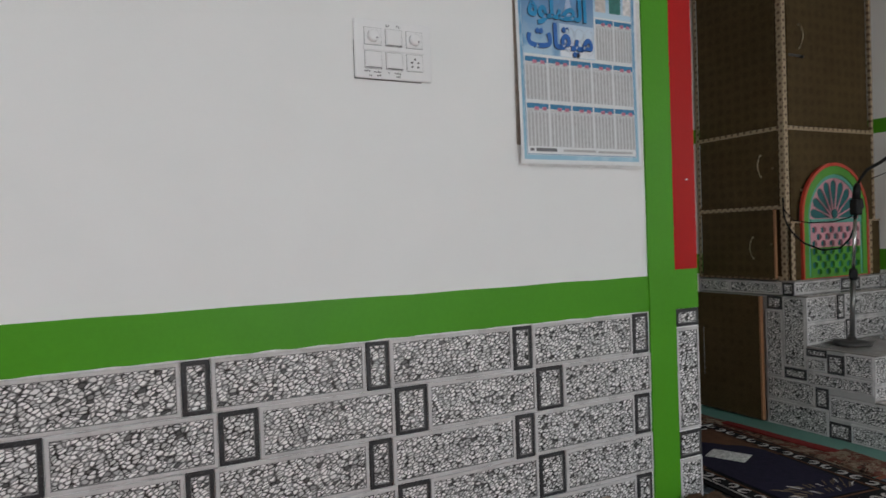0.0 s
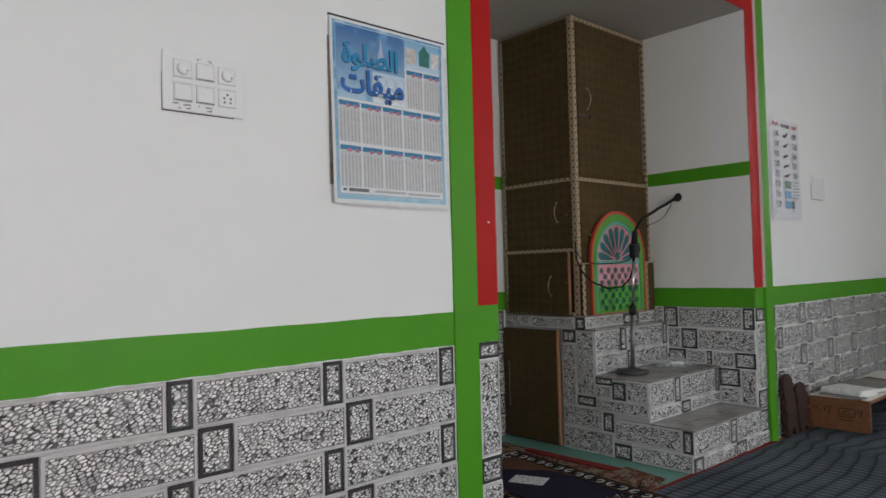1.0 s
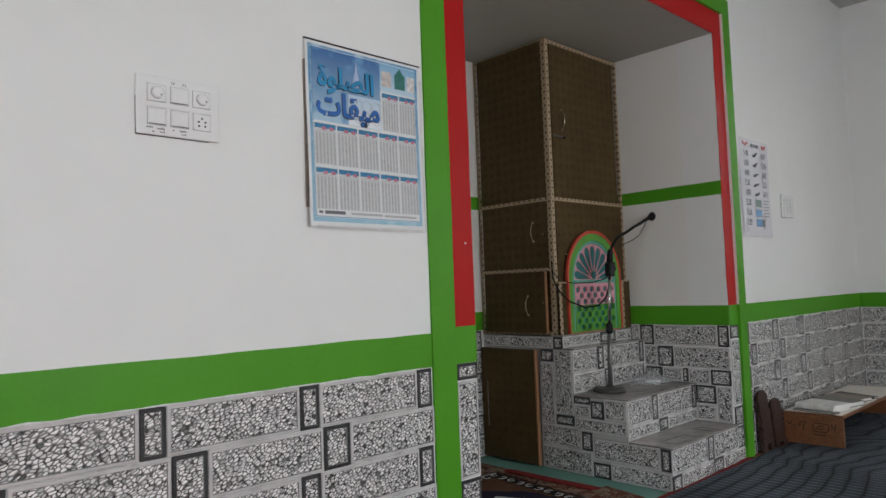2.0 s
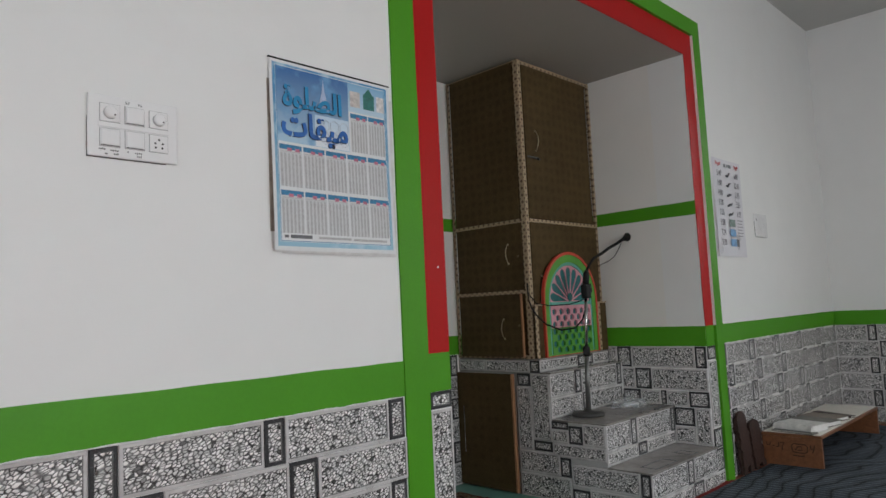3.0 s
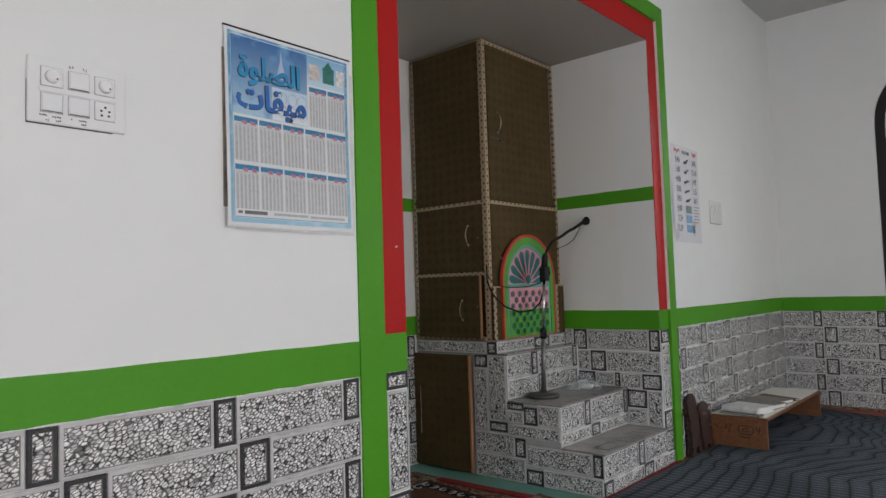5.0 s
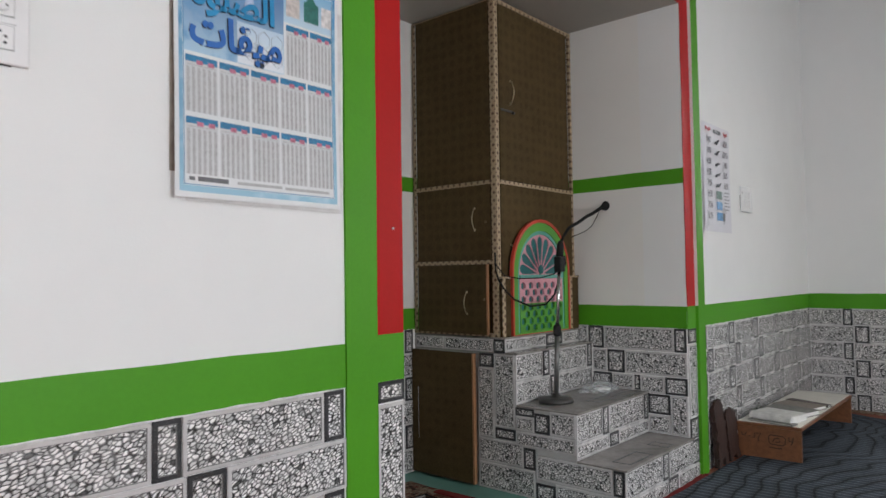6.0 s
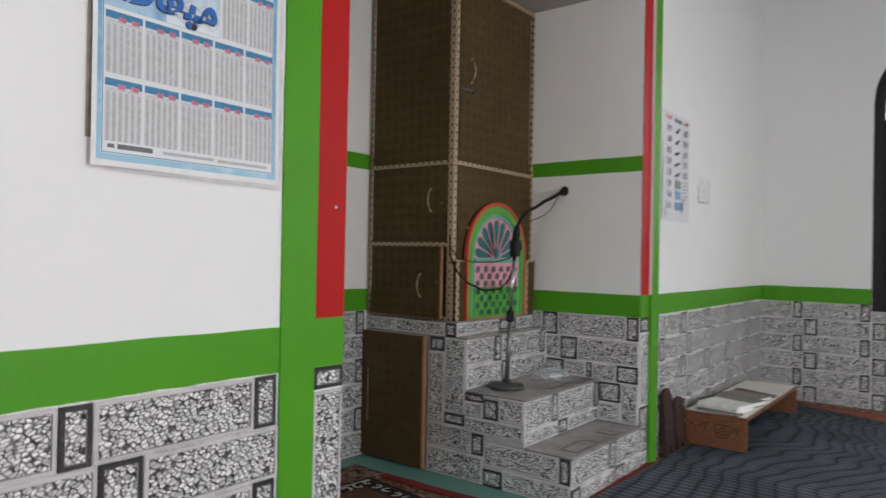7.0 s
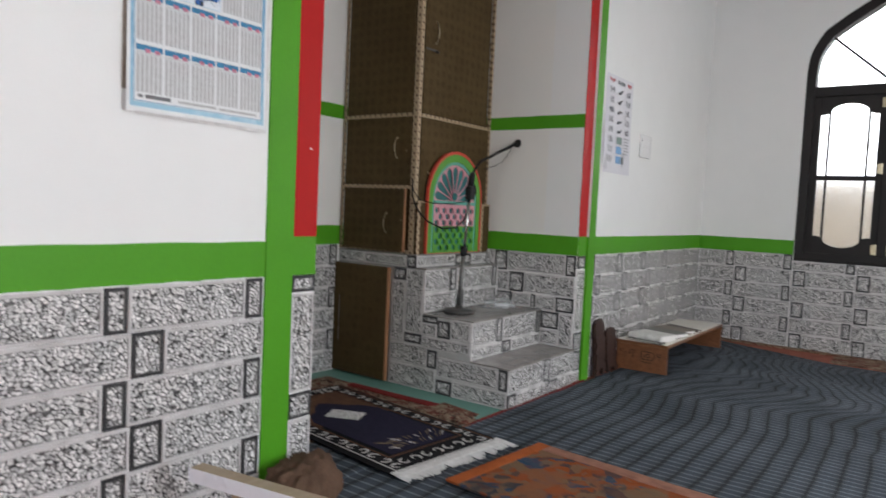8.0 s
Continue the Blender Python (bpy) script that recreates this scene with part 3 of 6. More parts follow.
# ---------------------------------------------------------------- more materials
def papered(name):
    """Dark olive-brown wood-effect paper with a faint woven flower pattern."""
    m, t, bsdf, pos = nodes_of(name)
    v = t.nodes.new("ShaderNodeTexVoronoi")
    v.inputs["Scale"].default_value, v.inputs["Randomness"].default_value = 16.0, 0.2
    t.links.new(pos, v.inputs["Vector"])
    flower = ramp(t, v.outputs["Distance"], [(0.25, (0.8, 0.79, 0.78)), (0.36, (0.98, 0.98, 0.98)), (0.55, (1.05, 1.05, 1.05))])
    weave = noise_node(t, shift(t, pos, (1, 1, 0.5)), 240.0, 3.0)
    patch = noise_node(t, pos, 3.0, 4.0)
    c = mix(t, 0.4, ramp(t, patch, [(0.3, (0.066, 0.041, 0.018)), (0.7, (0.102, 0.066, 0.029))]), ramp(t, weave, [(0.3, (0.024, 0.016, 0.006)), (0.7, (0.12, 0.086, 0.038))]))
    t.links.new(mix(t, 0.8, c, flower, "MULTIPLY"), bsdf.inputs["Base Color"])
    bsdf.inputs["Roughness"].default_value = 0.65
    bsdf.inputs["Specular IOR Level"].default_value = 0.1
    bump(t, bsdf, weave, 0.25, 0.001)
    return m


def taped(name):
    """Cream edging tape with small brown motifs."""
    m, t, bsdf, pos = nodes_of(name)
    # small brown diamonds where two sets of slanting lines cross
    marks = []
    for way in ((23.0, 23.0, 23.0), (23.0, 23.0, -23.0)):
        dot, step = t.nodes.new("ShaderNodeVectorMath"), t.nodes.new("ShaderNodeMath")
        dot.operation, step.operation = "DOT_PRODUCT", "FRACT"
        dot.inputs[1].default_value = way
        t.links.new(pos, dot.inputs[0])
        t.links.new(dot.outputs["Value"], step.inputs[0])
        marks.append(ramp(t, step.outputs[0], [(0.0, (1, 1, 1)), (0.4, (1, 1, 1)), (0.52, (0, 0, 0)), (0.9, (0, 0, 0)), (1.0, (1, 1, 1))]))
    dash = mix(t, mix(t, 1.0, marks[0], marks[1], "MULTIPLY"), (0.4, 0.3, 0.19), (0.11, 0.062, 0.032))
    c = mix(t, ramp(t, noise_node(t, pos, 60.0, 2.0), [(0.5, (0.0, 0.0, 0.0)), (0.75, (0.5, 0.5, 0.5))]), dash, (0.36, 0.275, 0.18))
    t.links.new(c, bsdf.inputs["Base Color"])
    bsdf.inputs["Roughness"].default_value = 0.55
    return m


def timber(name, dark, light, stretch, rough=0.55):
    m, t, bsdf, pos = nodes_of(name)
    vec = shift(t, pos, stretch)
    grain, broad = noise_node(t, vec, 30.0, 6.0, 0.65), noise_node(t, vec, 6.0, 3.0)
    c = mix(t, 0.5, ramp(t, grain, [(0.3, dark), (0.7, light)]), ramp(t, broad, [(0.3, dark), (0.7, light)]))
    t.links.new(c, bsdf.inputs["Base Color"])
    bsdf.inputs["Roughness"].default_value = rough
    bump(t, bsdf, grain, 0.3, 0.002)
    return m


PAPER_BROWN = papered("brown_flowered_cupboard_paper")
TAPE = taped("cream_edging_tape")
RAW_WOOD = timber("raw_orange_wood", (0.23, 0.1, 0.045), (0.4, 0.2, 0.095), (8, 8, 1))
BENCH_WOOD = timber("varnished_bench_wood", (0.12, 0.046, 0.02), (0.26, 0.105, 0.045), (1, 6, 8), 0.4)
DARK_WOOD = timber("dark_brown_window_wood", (0.004, 0.003, 0.0032), (0.011, 0.0075, 0.0075), (8, 8, 1), 0.6)
OLD_WOOD = timber("old_reddish_wood", (0.008, 0.004, 0.0035), (0.06, 0.024, 0.016), (10, 10, 1), 0.6)
BRASS = plain("worn_brass", (0.5, 0.43, 0.3), 0.32, 1.0, vary=0.2, relief=0.05)
STEEL = plain("chrome_steel", (0.6, 0.6, 0.6), 0.22, 1.0, vary=0.1, relief=0.02)
GREY_METAL = plain("grey_painted_metal", (0.06, 0.057, 0.055), 0.5, 0.2, vary=0.15)
BLACK_PLASTIC = plain("black_plastic", (0.009, 0.009, 0.01), 0.5, vary=0.2, spec=0.25)
BLACK_RUBBER = plain("black_rubber", (0.008, 0.008, 0.008), 0.65, vary=0.2, spec=0.2)
WHITE_PLASTIC = plain("white_switch_plastic", (0.82, 0.82, 0.82), 0.1, vary=0.02, relief=0.0, gloss_vary=0.04)
INK = plain("black_ink", (0.02, 0.02, 0.022), 0.7, vary=0.1, relief=0.0)
SHEET = plain("white_print_paper", (0.72, 0.73, 0.74), 0.45, vary=0.05, scale=12, relief=0.05)


def lettering(name, body, size, material, parent, at, squeeze=1.0, label="", bold=0.0):
    """Flat raised letters from the built-in font, centred, facing -y at the pose."""
    curve = bpy.data.curves.new(name, "FONT")
    curve.body, curve.size, curve.align_x, curve.align_y, curve.extrude = body, size, "CENTER", "CENTER", 0.0004
    curve.resolution_u, curve.offset = 3, bold
    temp = new("temp", curve)
    data = bpy.data.meshes.new_from_object(temp.evaluated_get(bpy.context.evaluated_depsgraph_get()))
    bpy.data.objects.remove(temp)
    data.name = name
    data.materials.clear()
    data.materials.append(material)
    ob = new(name, data)
    ob.parent = parent
    ob.matrix_basis = at @ pose(0, 0, 0, 90) @ Matrix.Diagonal((squeeze, 1, 1, 1))
    return tagged(ob, label)


def holed_plate(outer, holes, depth, material, name, parent, at=None, label=""):
    """A flat board facing -y with true holes: loops of (u, z) pairs."""
    bm = bmesh.new()
    edges = []
    for loop in [outer] + holes:
        vs = [bm.verts.new((u, 0, z)) for u, z in loop]
        edges += [bm.edges.new((vs[i], vs[(i + 1) % len(vs)])) for i in range(len(vs))]
    made = bmesh.ops.triangle_fill(bm, use_beauty=True, use_dissolve=False, edges=edges, normal=(0, -1, 0))
    faces = [g for g in made["geom"] if isinstance(g, bmesh.types.BMFace)]
    out = bmesh.ops.extrude_face_region(bm, geom=faces)
    bmesh.ops.translate(bm, verts=[g for g in out["geom"] if isinstance(g, bmesh.types.BMVert)], vec=(0, depth, 0))
    bmesh.ops.recalc_face_normals(bm, faces=bm.faces[:])
    return part(name, bm, material, parent, label, at)


def bow_handle(parent, m, length=0.11, label="slim brass bow handle"):
    """A thin bowed pull along z on a face that looks to -y."""
    n = 10
    pts = [(0, 0.0, -length / 2)] + [(0, -0.006 - 0.02 * math.sin(math.pi * k / n), -length / 2 + length * k / n) for k in range(n + 1)] + [(0, 0.0, length / 2)]
    rad = [0.0022] + [0.0018 + 0.0016 * math.sin(math.pi * k / n) for k in range(n + 1)] + [0.0022]
    h = part("handle", tube(pts, rad, 8), BRASS, parent, label, m, smooth=True)
    for z in (-length / 2, length / 2):
        part("rosette", tube([(0, 0.001, z), (0, -0.003, z)], [0.007, 0.005], 10), BRASS, h)
    return h


# ---------------------------------------------------------------- cupboard over the pulpit
CUP_H = NICHE_TOP - KERB - 0.012


def cupboard():
    c = thing("cupboard", pose(STEP_X, 0.717, KERB + 0.004), "tall brown papered cupboard with cream taped edges, over the pulpit", "cupboard")
    w, d, h = NICHE_R - STEP_X - 0.006, 0.615, CUP_H
    zs = (0.0, 0.41, 0.851, h)
    part("body", box(0.006, w, 0.006, d, 0, h, 0.002), PAPER_BROWN, c)
    # three doors on the side that looks along the wall, the lowest a little open
    turn = pose(0.006, 0, 0, 0, 0, -90)
    for k in range(3):
        z0, z1 = zs[k] + 0.012, zs[k + 1] - 0.012
        bm = box(-d + 0.03, -0.05 if k == 0 else -0.035, -0.014, 0.0, z0, z1, 0.002)
        m = turn
        if k == 0:
            m = turn @ pose(-d + 0.03, 0, 0, 0, 0, -2.5) @ pose(d - 0.03, 0, 0)
        door = part("door", bm, PAPER_BROWN, c, "", m)
        if k == 0:
            part("edge_strip", box(-0.0495, -0.04, -0.0145, 0.0005, z0, z1), RAW_WOOD, door, "bare orange wood edge")
        part("hinge_strip", box(-d + 0.036, -d + 0.041, -0.017, -0.0145, z0 + 0.01, z1 - 0.01), STEEL, door, "thin bright hinge strip")
        if k < 2:
            bow_handle(door, pose(-0.14 if k else -0.19, -0.0145, (z0 + z1) / 2 + (0.02 if k else -0.02)), 0.12)
            part("lock", tube([(-0.063, -0.0145, (z0 + z1) / 2), (-0.063, -0.02, (z0 + z1) / 2)], 0.007, 10), plain("tarnished_brass", (0.16, 0.12, 0.07), 0.5, 0.8), door, "small tarnished brass lock")
    # the upper front door
    z0, z1 = zs[2] + 0.012, h - 0.03
    door = part("door", box(0.035, w - 0.05, -0.014, 0.005, z0, z1, 0.002), PAPER_BROWN, c)
    bow_handle(door, pose(0.135, -0.0145, z0 + 0.5), 0.13)
    part("hasp", box(0.04, 0.155, -0.019, -0.0145, z0 + 0.383, z0 + 0.396, 0.001), GREY_METAL, door, "dark sliding bolt")
    part("knob", tube([(0.145, -0.0145, z0 + 0.388), (0.145, -0.034, z0 + 0.38)], 0.007, 8), GREY_METAL, door)
    part("hinge_strip", box(w - 0.068, w - 0.063, -0.017, -0.0145, z0 + 0.02, z1 - 0.02), STEEL, door, "thin bright hinge strip")
    part("door", box(0.035, w - 0.03, -0.012, 0.005, 0.02, zs[2] - 0.012, 0.002), PAPER_BROWN, c)
    bow_handle(c, pose(0.115, -0.0125, 0.43, 0, 6), 0.15)
    # tape along the edges
    def strip(x0, x1, y0, y1, a, b):
        part("edge_tape", box(x0, x1, y0, y1, a, b, 0.001), TAPE, c, "cream patterned edging tape")
    strip(-0.002, 0.03, -0.009, -0.001, 0, h)
    strip(-0.0025, 0.0055, -0.001, 0.028, 0, h)
    strip(w - 0.02, w, -0.009, 0.006, 0, h)
    strip(-0.0025, 0.0055, d - 0.025, d, 0, h)
    for z in (zs[1], zs[2], h - 0.014, 0.012):
        strip(-0.004, 0.0055, 0.028, d - 0.025, z - 0.011, z + 0.011)
    for z in (zs[2], h - 0.014):
        strip(0.03, w - 0.02, -0.0085, 0.0055, z - 0.011, z + 0.011)
    return c


cupboard()


def armrest(x, w):
    a = thing("armrest", pose(x, 0.684, KERB + 0.007), "low brown papered side rail with cream tape, beside the carved backrest", "armrest", "pulpit armrests")
    part("board", box(0, w, 0, 0.019, 0, 0.315, 0.003), PAPER_BROWN, a)
    part("edge_tape", box(-0.002, w + 0.002, -0.004, 0.019, 0.3155, 0.326, 0.001), TAPE, a)
    part("edge_tape", box(-0.004, 0.026, -0.004, -0.0005, 0, 0.315, 0.001), TAPE, a)
    return a


armrest(1.462, 0.088)
armrest(2.162, 0.108)


def hatch():
    """Low store door under the cupboard, a hand's width open."""
    hch = thing("hatch_door", pose(STEP_X - 0.012, 1.33, 0.012, 0, 0, -90), "dark brown papered hatch door with a bare wood edge, below the cupboard", "door")
    part("leaf", box(0, 0.455, -0.022, 0.0, 0, 0.714, 0.002), PAPER_BROWN, hch)
    part("edge_strip", box(0.4555, 0.467, -0.024, 0.001, 0, 0.714, 0.001), RAW_WOOD, hch, "bare orange wood edge")
    part("hinge_strip", box(0.05, 0.055, -0.025, -0.0225, 0.2, 0.5), STEEL, hch)
    return hch


hatch()


def carved_backrest():
    """The arched, painted fretwork board at the head of the steps."""
    b = thing("carved_backrest", pose(1.84, 0.675, KERB + 0.007), "arched fretwork board painted green, pink, teal and red", "backrest")
    W, SPR, H = 0.3, 0.35, 0.655

    def arch(half, spring, top, foot=0.0, n=18):
        pts = [(half, foot), (half, spring)]
        pts += [(half * math.cos(math.pi * k / n), spring + (top - spring) * math.sin(math.pi * k / n)) for k in range(1, n)]
        return pts + [(-half, spring), (-half, foot)]
    green = plain("leaf_green_paint", (0.095, 0.33, 0.04), 0.45, vary=0.1)
    red = plain("signal_red_paint", (0.55, 0.06, 0.035), 0.4, vary=0.1)
    pink = plain("pink_paint", (0.66, 0.3, 0.35), 0.42, vary=0.1)
    teal = plain("dark_teal_paint", (0.012, 0.15, 0.155), 0.35, vary=0.3)
    aqua = plain("aqua_paint", (0.11, 0.38, 0.31), 0.42, vary=0.12)
    part("back_board", prism(arch(W - 0.012, SPR, H - 0.012), 0.012, at=0.014), teal, b, "dark teal back board")
    holed_plate(arch(W, SPR, H), [arch(W - 0.015, SPR, H - 0.018, 0.004)], 0.02, red, "outer_rim", b, pose(0, -0.006, 0), "red outer rim")
    holed_plate(arch(W - 0.0155, SPR, H - 0.0185, 0.002), [arch(W - 0.056, SPR - 0.02, H - 0.066, 0.012)], 0.026, green, "ring", b, pose(0, -0.002, 0), "green arched ring")
    holed_plate(arch(W - 0.0565, SPR - 0.02, H - 0.0665, 0.012), [arch(W - 0.076, SPR - 0.02, H - 0.087, 0.02)], 0.02, aqua, "inner_rim", b, pose(0, 0.003, 0), "aqua inner rim")
    # fan of open petals round a hub, cut through the board
    half = W - 0.0765
    cz, rise, count, steps = 0.335, H - 0.0875 - 0.335, 9, 24
    bm = bmesh.new()

    def spot(angle, s):
        reach = 1 / math.hypot(math.cos(angle) / half, math.sin(angle) / rise)
        r = 0.012 + (reach - 0.012) * s
        return bm.verts.new((r * math.cos(angle), 0, cz + r * math.sin(angle)))
    for k in range(count):
        a0, a1 = math.pi * k / count, math.pi * (k + 1) / count
        mid, rows = (a0 + a1) / 2, []
        for j in range(steps + 1):
            s = j / steps
            q = (s - 0.12) / 0.83
            gap = 0.0 if q <= 0 or q >= 1 else (0.76 + 0.15 * q) * min(1, q * 3) ** 0.5 * (1 if q < 0.72 else math.sqrt(max(0, 1 - ((q - 0.72) / 0.28) ** 2))) * (a1 - a0) / 2
            rows.append((gap, [spot(a0, s), spot(mid - gap, s), spot(mid + gap, s), spot(a1, s)]))
        for (g0, p), (g1, q) in zip(rows, rows[1:]):
            bm.faces.new((p[0], p[1], q[1], q[0]))
            bm.faces.new((p[2], p[3], q[3], q[2]))
            if g0 == 0 and g1 == 0:
                bm.faces.new((p[1], p[2], q[2], q[1]))
    bmesh.ops.remove_doubles(bm, verts=bm.verts[:], dist=0.0002)
    out = bmesh.ops.extrude_face_region(bm, geom=bm.faces[:])
    bmesh.ops.translate(bm, verts=[g for g in out["geom"] if isinstance(g, bmesh.types.BMVert)], vec=(0, 0.0055, 0))
    bmesh.ops.recalc_face_normals(bm, faces=bm.faces[:])
    part("fan", bm, pink, b, "pink fan of petals over dark teal", pose(0, 0.0085, 0))
    part("hub", lathe([(0.0, 0.0), (0.026, 0.0), (0.026, 0.004), (0.0, 0.006)], 16), teal, b, "dark teal hub", pose(0, 0.008, cz + 0.03, 90))
    part("rail", box(-half, half, -0.004, 0.014, 0.312, 0.334, 0.003), aqua, b, "aqua cross rail")

    def hexes(z0, z1, first):
        out = []
        z, k = z0 + 0.022, first
        while z < z1 - 0.014:
            n = 5 if k % 2 else 6
            for i in range(n):
                u = (i - (n - 1) / 2) * 0.076
                out.append([(u + 0.0245 * math.cos(math.pi / 2 + 2 * math.pi * j / 6), z + 0.0225 * math.sin(math.pi / 2 + 2 * math.pi * j / 6)) for j in range(6)])
            z += 0.039
            k += 1
        return out
    rect = lambda a, c: [(half, a), (half, c), (-half, c), (-half, a)]
    holed_plate(rect(0.172, 0.3118), hexes(0.172, 0.3118, 0), 0.014, pink, "lattice", b, pose(0, 0.0, 0), "pink honeycomb lattice")
    holed_plate(rect(0.012, 0.1718), hexes(0.012, 0.1718, 1), 0.014, green, "lattice", b, pose(0, 0.0, 0), "green honeycomb lattice")
    return b


carved_backrest()


def microphone_stand():
    m = thing("microphone_stand", pose(1.675, 0.488, T1 + 0.007), "microphone on a steel stand with a black gooseneck, on a step", "microphone")
    part("base", lathe([(0.094, 0.0), (0.096, 0.01), (0.09, 0.02), (0.055, 0.027), (0.024, 0.03), (0.02, 0.045)], 32), GREY_METAL, m, "round dark iron base", pose(-0.007, 0, 0), smooth=True)
    part("lower_pole", tube([(-0.006, 0, 0.03), (0.02, 0, 0.39)], 0.0135, 14), plain("dull_grey_tube", (0.2, 0.2, 0.195), 0.4, 0.8), m, "dull grey tube", smooth=True)
    part("clutch", lathe([(0.017, 0.35), (0.022, 0.358), (0.022, 0.4), (0.017, 0.412)], 14), BLACK_PLASTIC, m, "black plastic clutch", pose(0.019, 0, 0), smooth=True)
    part("clutch_knob", tube([(0.0, -0.005, 0.38), (-0.035, -0.03, 0.382)], [0.012, 0.016], 8), BLACK_PLASTIC, m)
    part("upper_pole", tube([(0.021, 0, 0.41), (0.05, 0, 0.71)], 0.0095, 12), STEEL, m, "chrome tube", smooth=True)
    part("holder", box(0.03, 0.082, -0.022, 0.022, 0.7, 0.785, 0.008, segments=2), BLACK_PLASTIC, m, "black plastic holder")
    part("holder_body", tube([(0.058, -0.0, 0.78), (0.07, 0.0, 0.85), (0.076, 0, 0.87)], [0.021, 0.019, 0.013], 12), BLACK_PLASTIC, m, smooth=True)
    part("holder_clip", tube([(0.08, -0.01, 0.72), (0.098, -0.012, 0.745), (0.092, -0.01, 0.79)], 0.006, 6), BLACK_PLASTIC, m)
    neck = [Vector(p) for p in ((0.072, 0, 0.85), (0.092, 0, 0.886), (0.12, 0, 0.912), (0.16, 0, 0.944), (0.206, 0, 0.962), (0.28, 0, 0.988), (0.363, 0, 1.022), (0.44, 0, 1.046), (0.52, 0, 1.077), (0.58, 0, 1.096))]
    fine = []
    for i in range(len(neck) - 1):
        p = [neck[max(i - 1, 0)], neck[i], neck[i + 1], neck[min(i + 2, len(neck) - 1)]]
        for k in range(6):
            u = k / 6
            fine.append(0.5 * ((2 * p[1]) + (p[2] - p[0]) * u + (2 * p[0] - 5 * p[1] + 4 * p[2] - p[3]) * u * u + (3 * p[1] - p[0] - 3 * p[2] + p[3]) * u ** 3))
    part("gooseneck", tube(fine + [neck[-1]], [0.0075 + 0.0025 * i / len(fine) + 0.0008 * (i % 2) for i in range(len(fine) + 1)], 10), BLACK_RUBBER, m, "ribbed black gooseneck", smooth=True)
    head = part("microphone_head", tube([(0.545, 0, 1.085), (0.575, 0, 1.093), (0.605, 0, 1.1), (0.632, 0, 1.107), (0.652, 0, 1.113), (0.668, 0, 1.118), (0.676, 0, 1.121)], [0.012, 0.018, 0.03, 0.044, 0.052, 0.051, 0.038], 18), BLACK_RUBBER, m, "flared black foam microphone head", smooth=True)
    part("switch_stub", tube([(0.628, 0, 1.135), (0.612, 0, 1.17)], [0.018, 0.011], 8), BLACK_RUBBER, head)
    drop = [(0.53, 0.0, 1.075), (0.51, 0.012, 1.03), (0.45, 0.016, 0.97), (0.36, 0.012, 0.935), (0.25, 0.005, 0.91), (0.2, 0, 0.9)]
    part("lead", tube(drop, 0.0025, 6), BLACK_RUBBER, m, "thin black lead", smooth=True)
    # the cable to the cupboard
    sag = [(-0.268, 0.2, 0.81), (-0.27, 0.195, 0.71), (-0.265, 0.18, 0.66), (-0.237, 0.162, 0.609), (-0.18, 0.142, 0.556), (-0.068, 0.112, 0.514), (0.037, 0.082, 0.521), (0.079, 0.052, 0.571), (0.083, 0.022, 0.656), (0.06, 0.01, 0.72)]
    part("cable", tube(sag, 0.005, 6), BLACK_RUBBER, m, "black cable", smooth=True)
    sag = [(-0.268, 0.2, 0.75), (-0.223, 0.172, 0.683), (-0.147, 0.132, 0.667), (0.0, 0.092, 0.668), (0.08, 0.052, 0.688), (0.06, 0.01, 0.715)]
    part("cable", tube(sag, 0.003, 6), BLACK_RUBBER, m, "black cable", smooth=True)
    return m


microphone_stand()


def crumpled_bag():
    """A small clear plastic bag with white paper in it, left on the step."""
    bm = bmesh.new()
    bmesh.ops.create_icosphere(bm, subdivisions=3, radius=1.0)
    for v in bm.verts:
        n = noise.noise(v.co * 2.3) * 0.35 + noise.noise(v.co * 6.0) * 0.18
        v.co = Vector((v.co.x * 0.145 * (1 + n), v.co.y * 0.085 * (1 + n), max(0.0, v.co.z * 0.034 * (1 + 1.8 * n) + 0.018)))
    film = bpy.data.materials.new("clear_plastic_film")
    film.use_nodes = True
    p = film.node_tree.nodes["Principled BSDF"]
    p.inputs["Base Color"].default_value, p.inputs["Roughness"].default_value, p.inputs["Alpha"].default_value = (0.75, 0.77, 0.78, 1), 0.12, 0.32
    b = thing("plastic_bag", pose(2.12, 0.475, T1 + 0.007), "small crumpled clear plastic bag on a step", "bag")
    part("film", bm, film, b)
    bm = box(-0.05, 0.05, -0.022, 0.022, 0.004, 0.02, 0.004)
    for v in bm.verts:
        v.co.z += 0.006 * noise.noise(v.co * 40)
    part("paper", bm, SHEET, b, "folded white paper", pose(0.0, -0.02, 0, 0, 0, -20))
    return b


crumpled_bag()

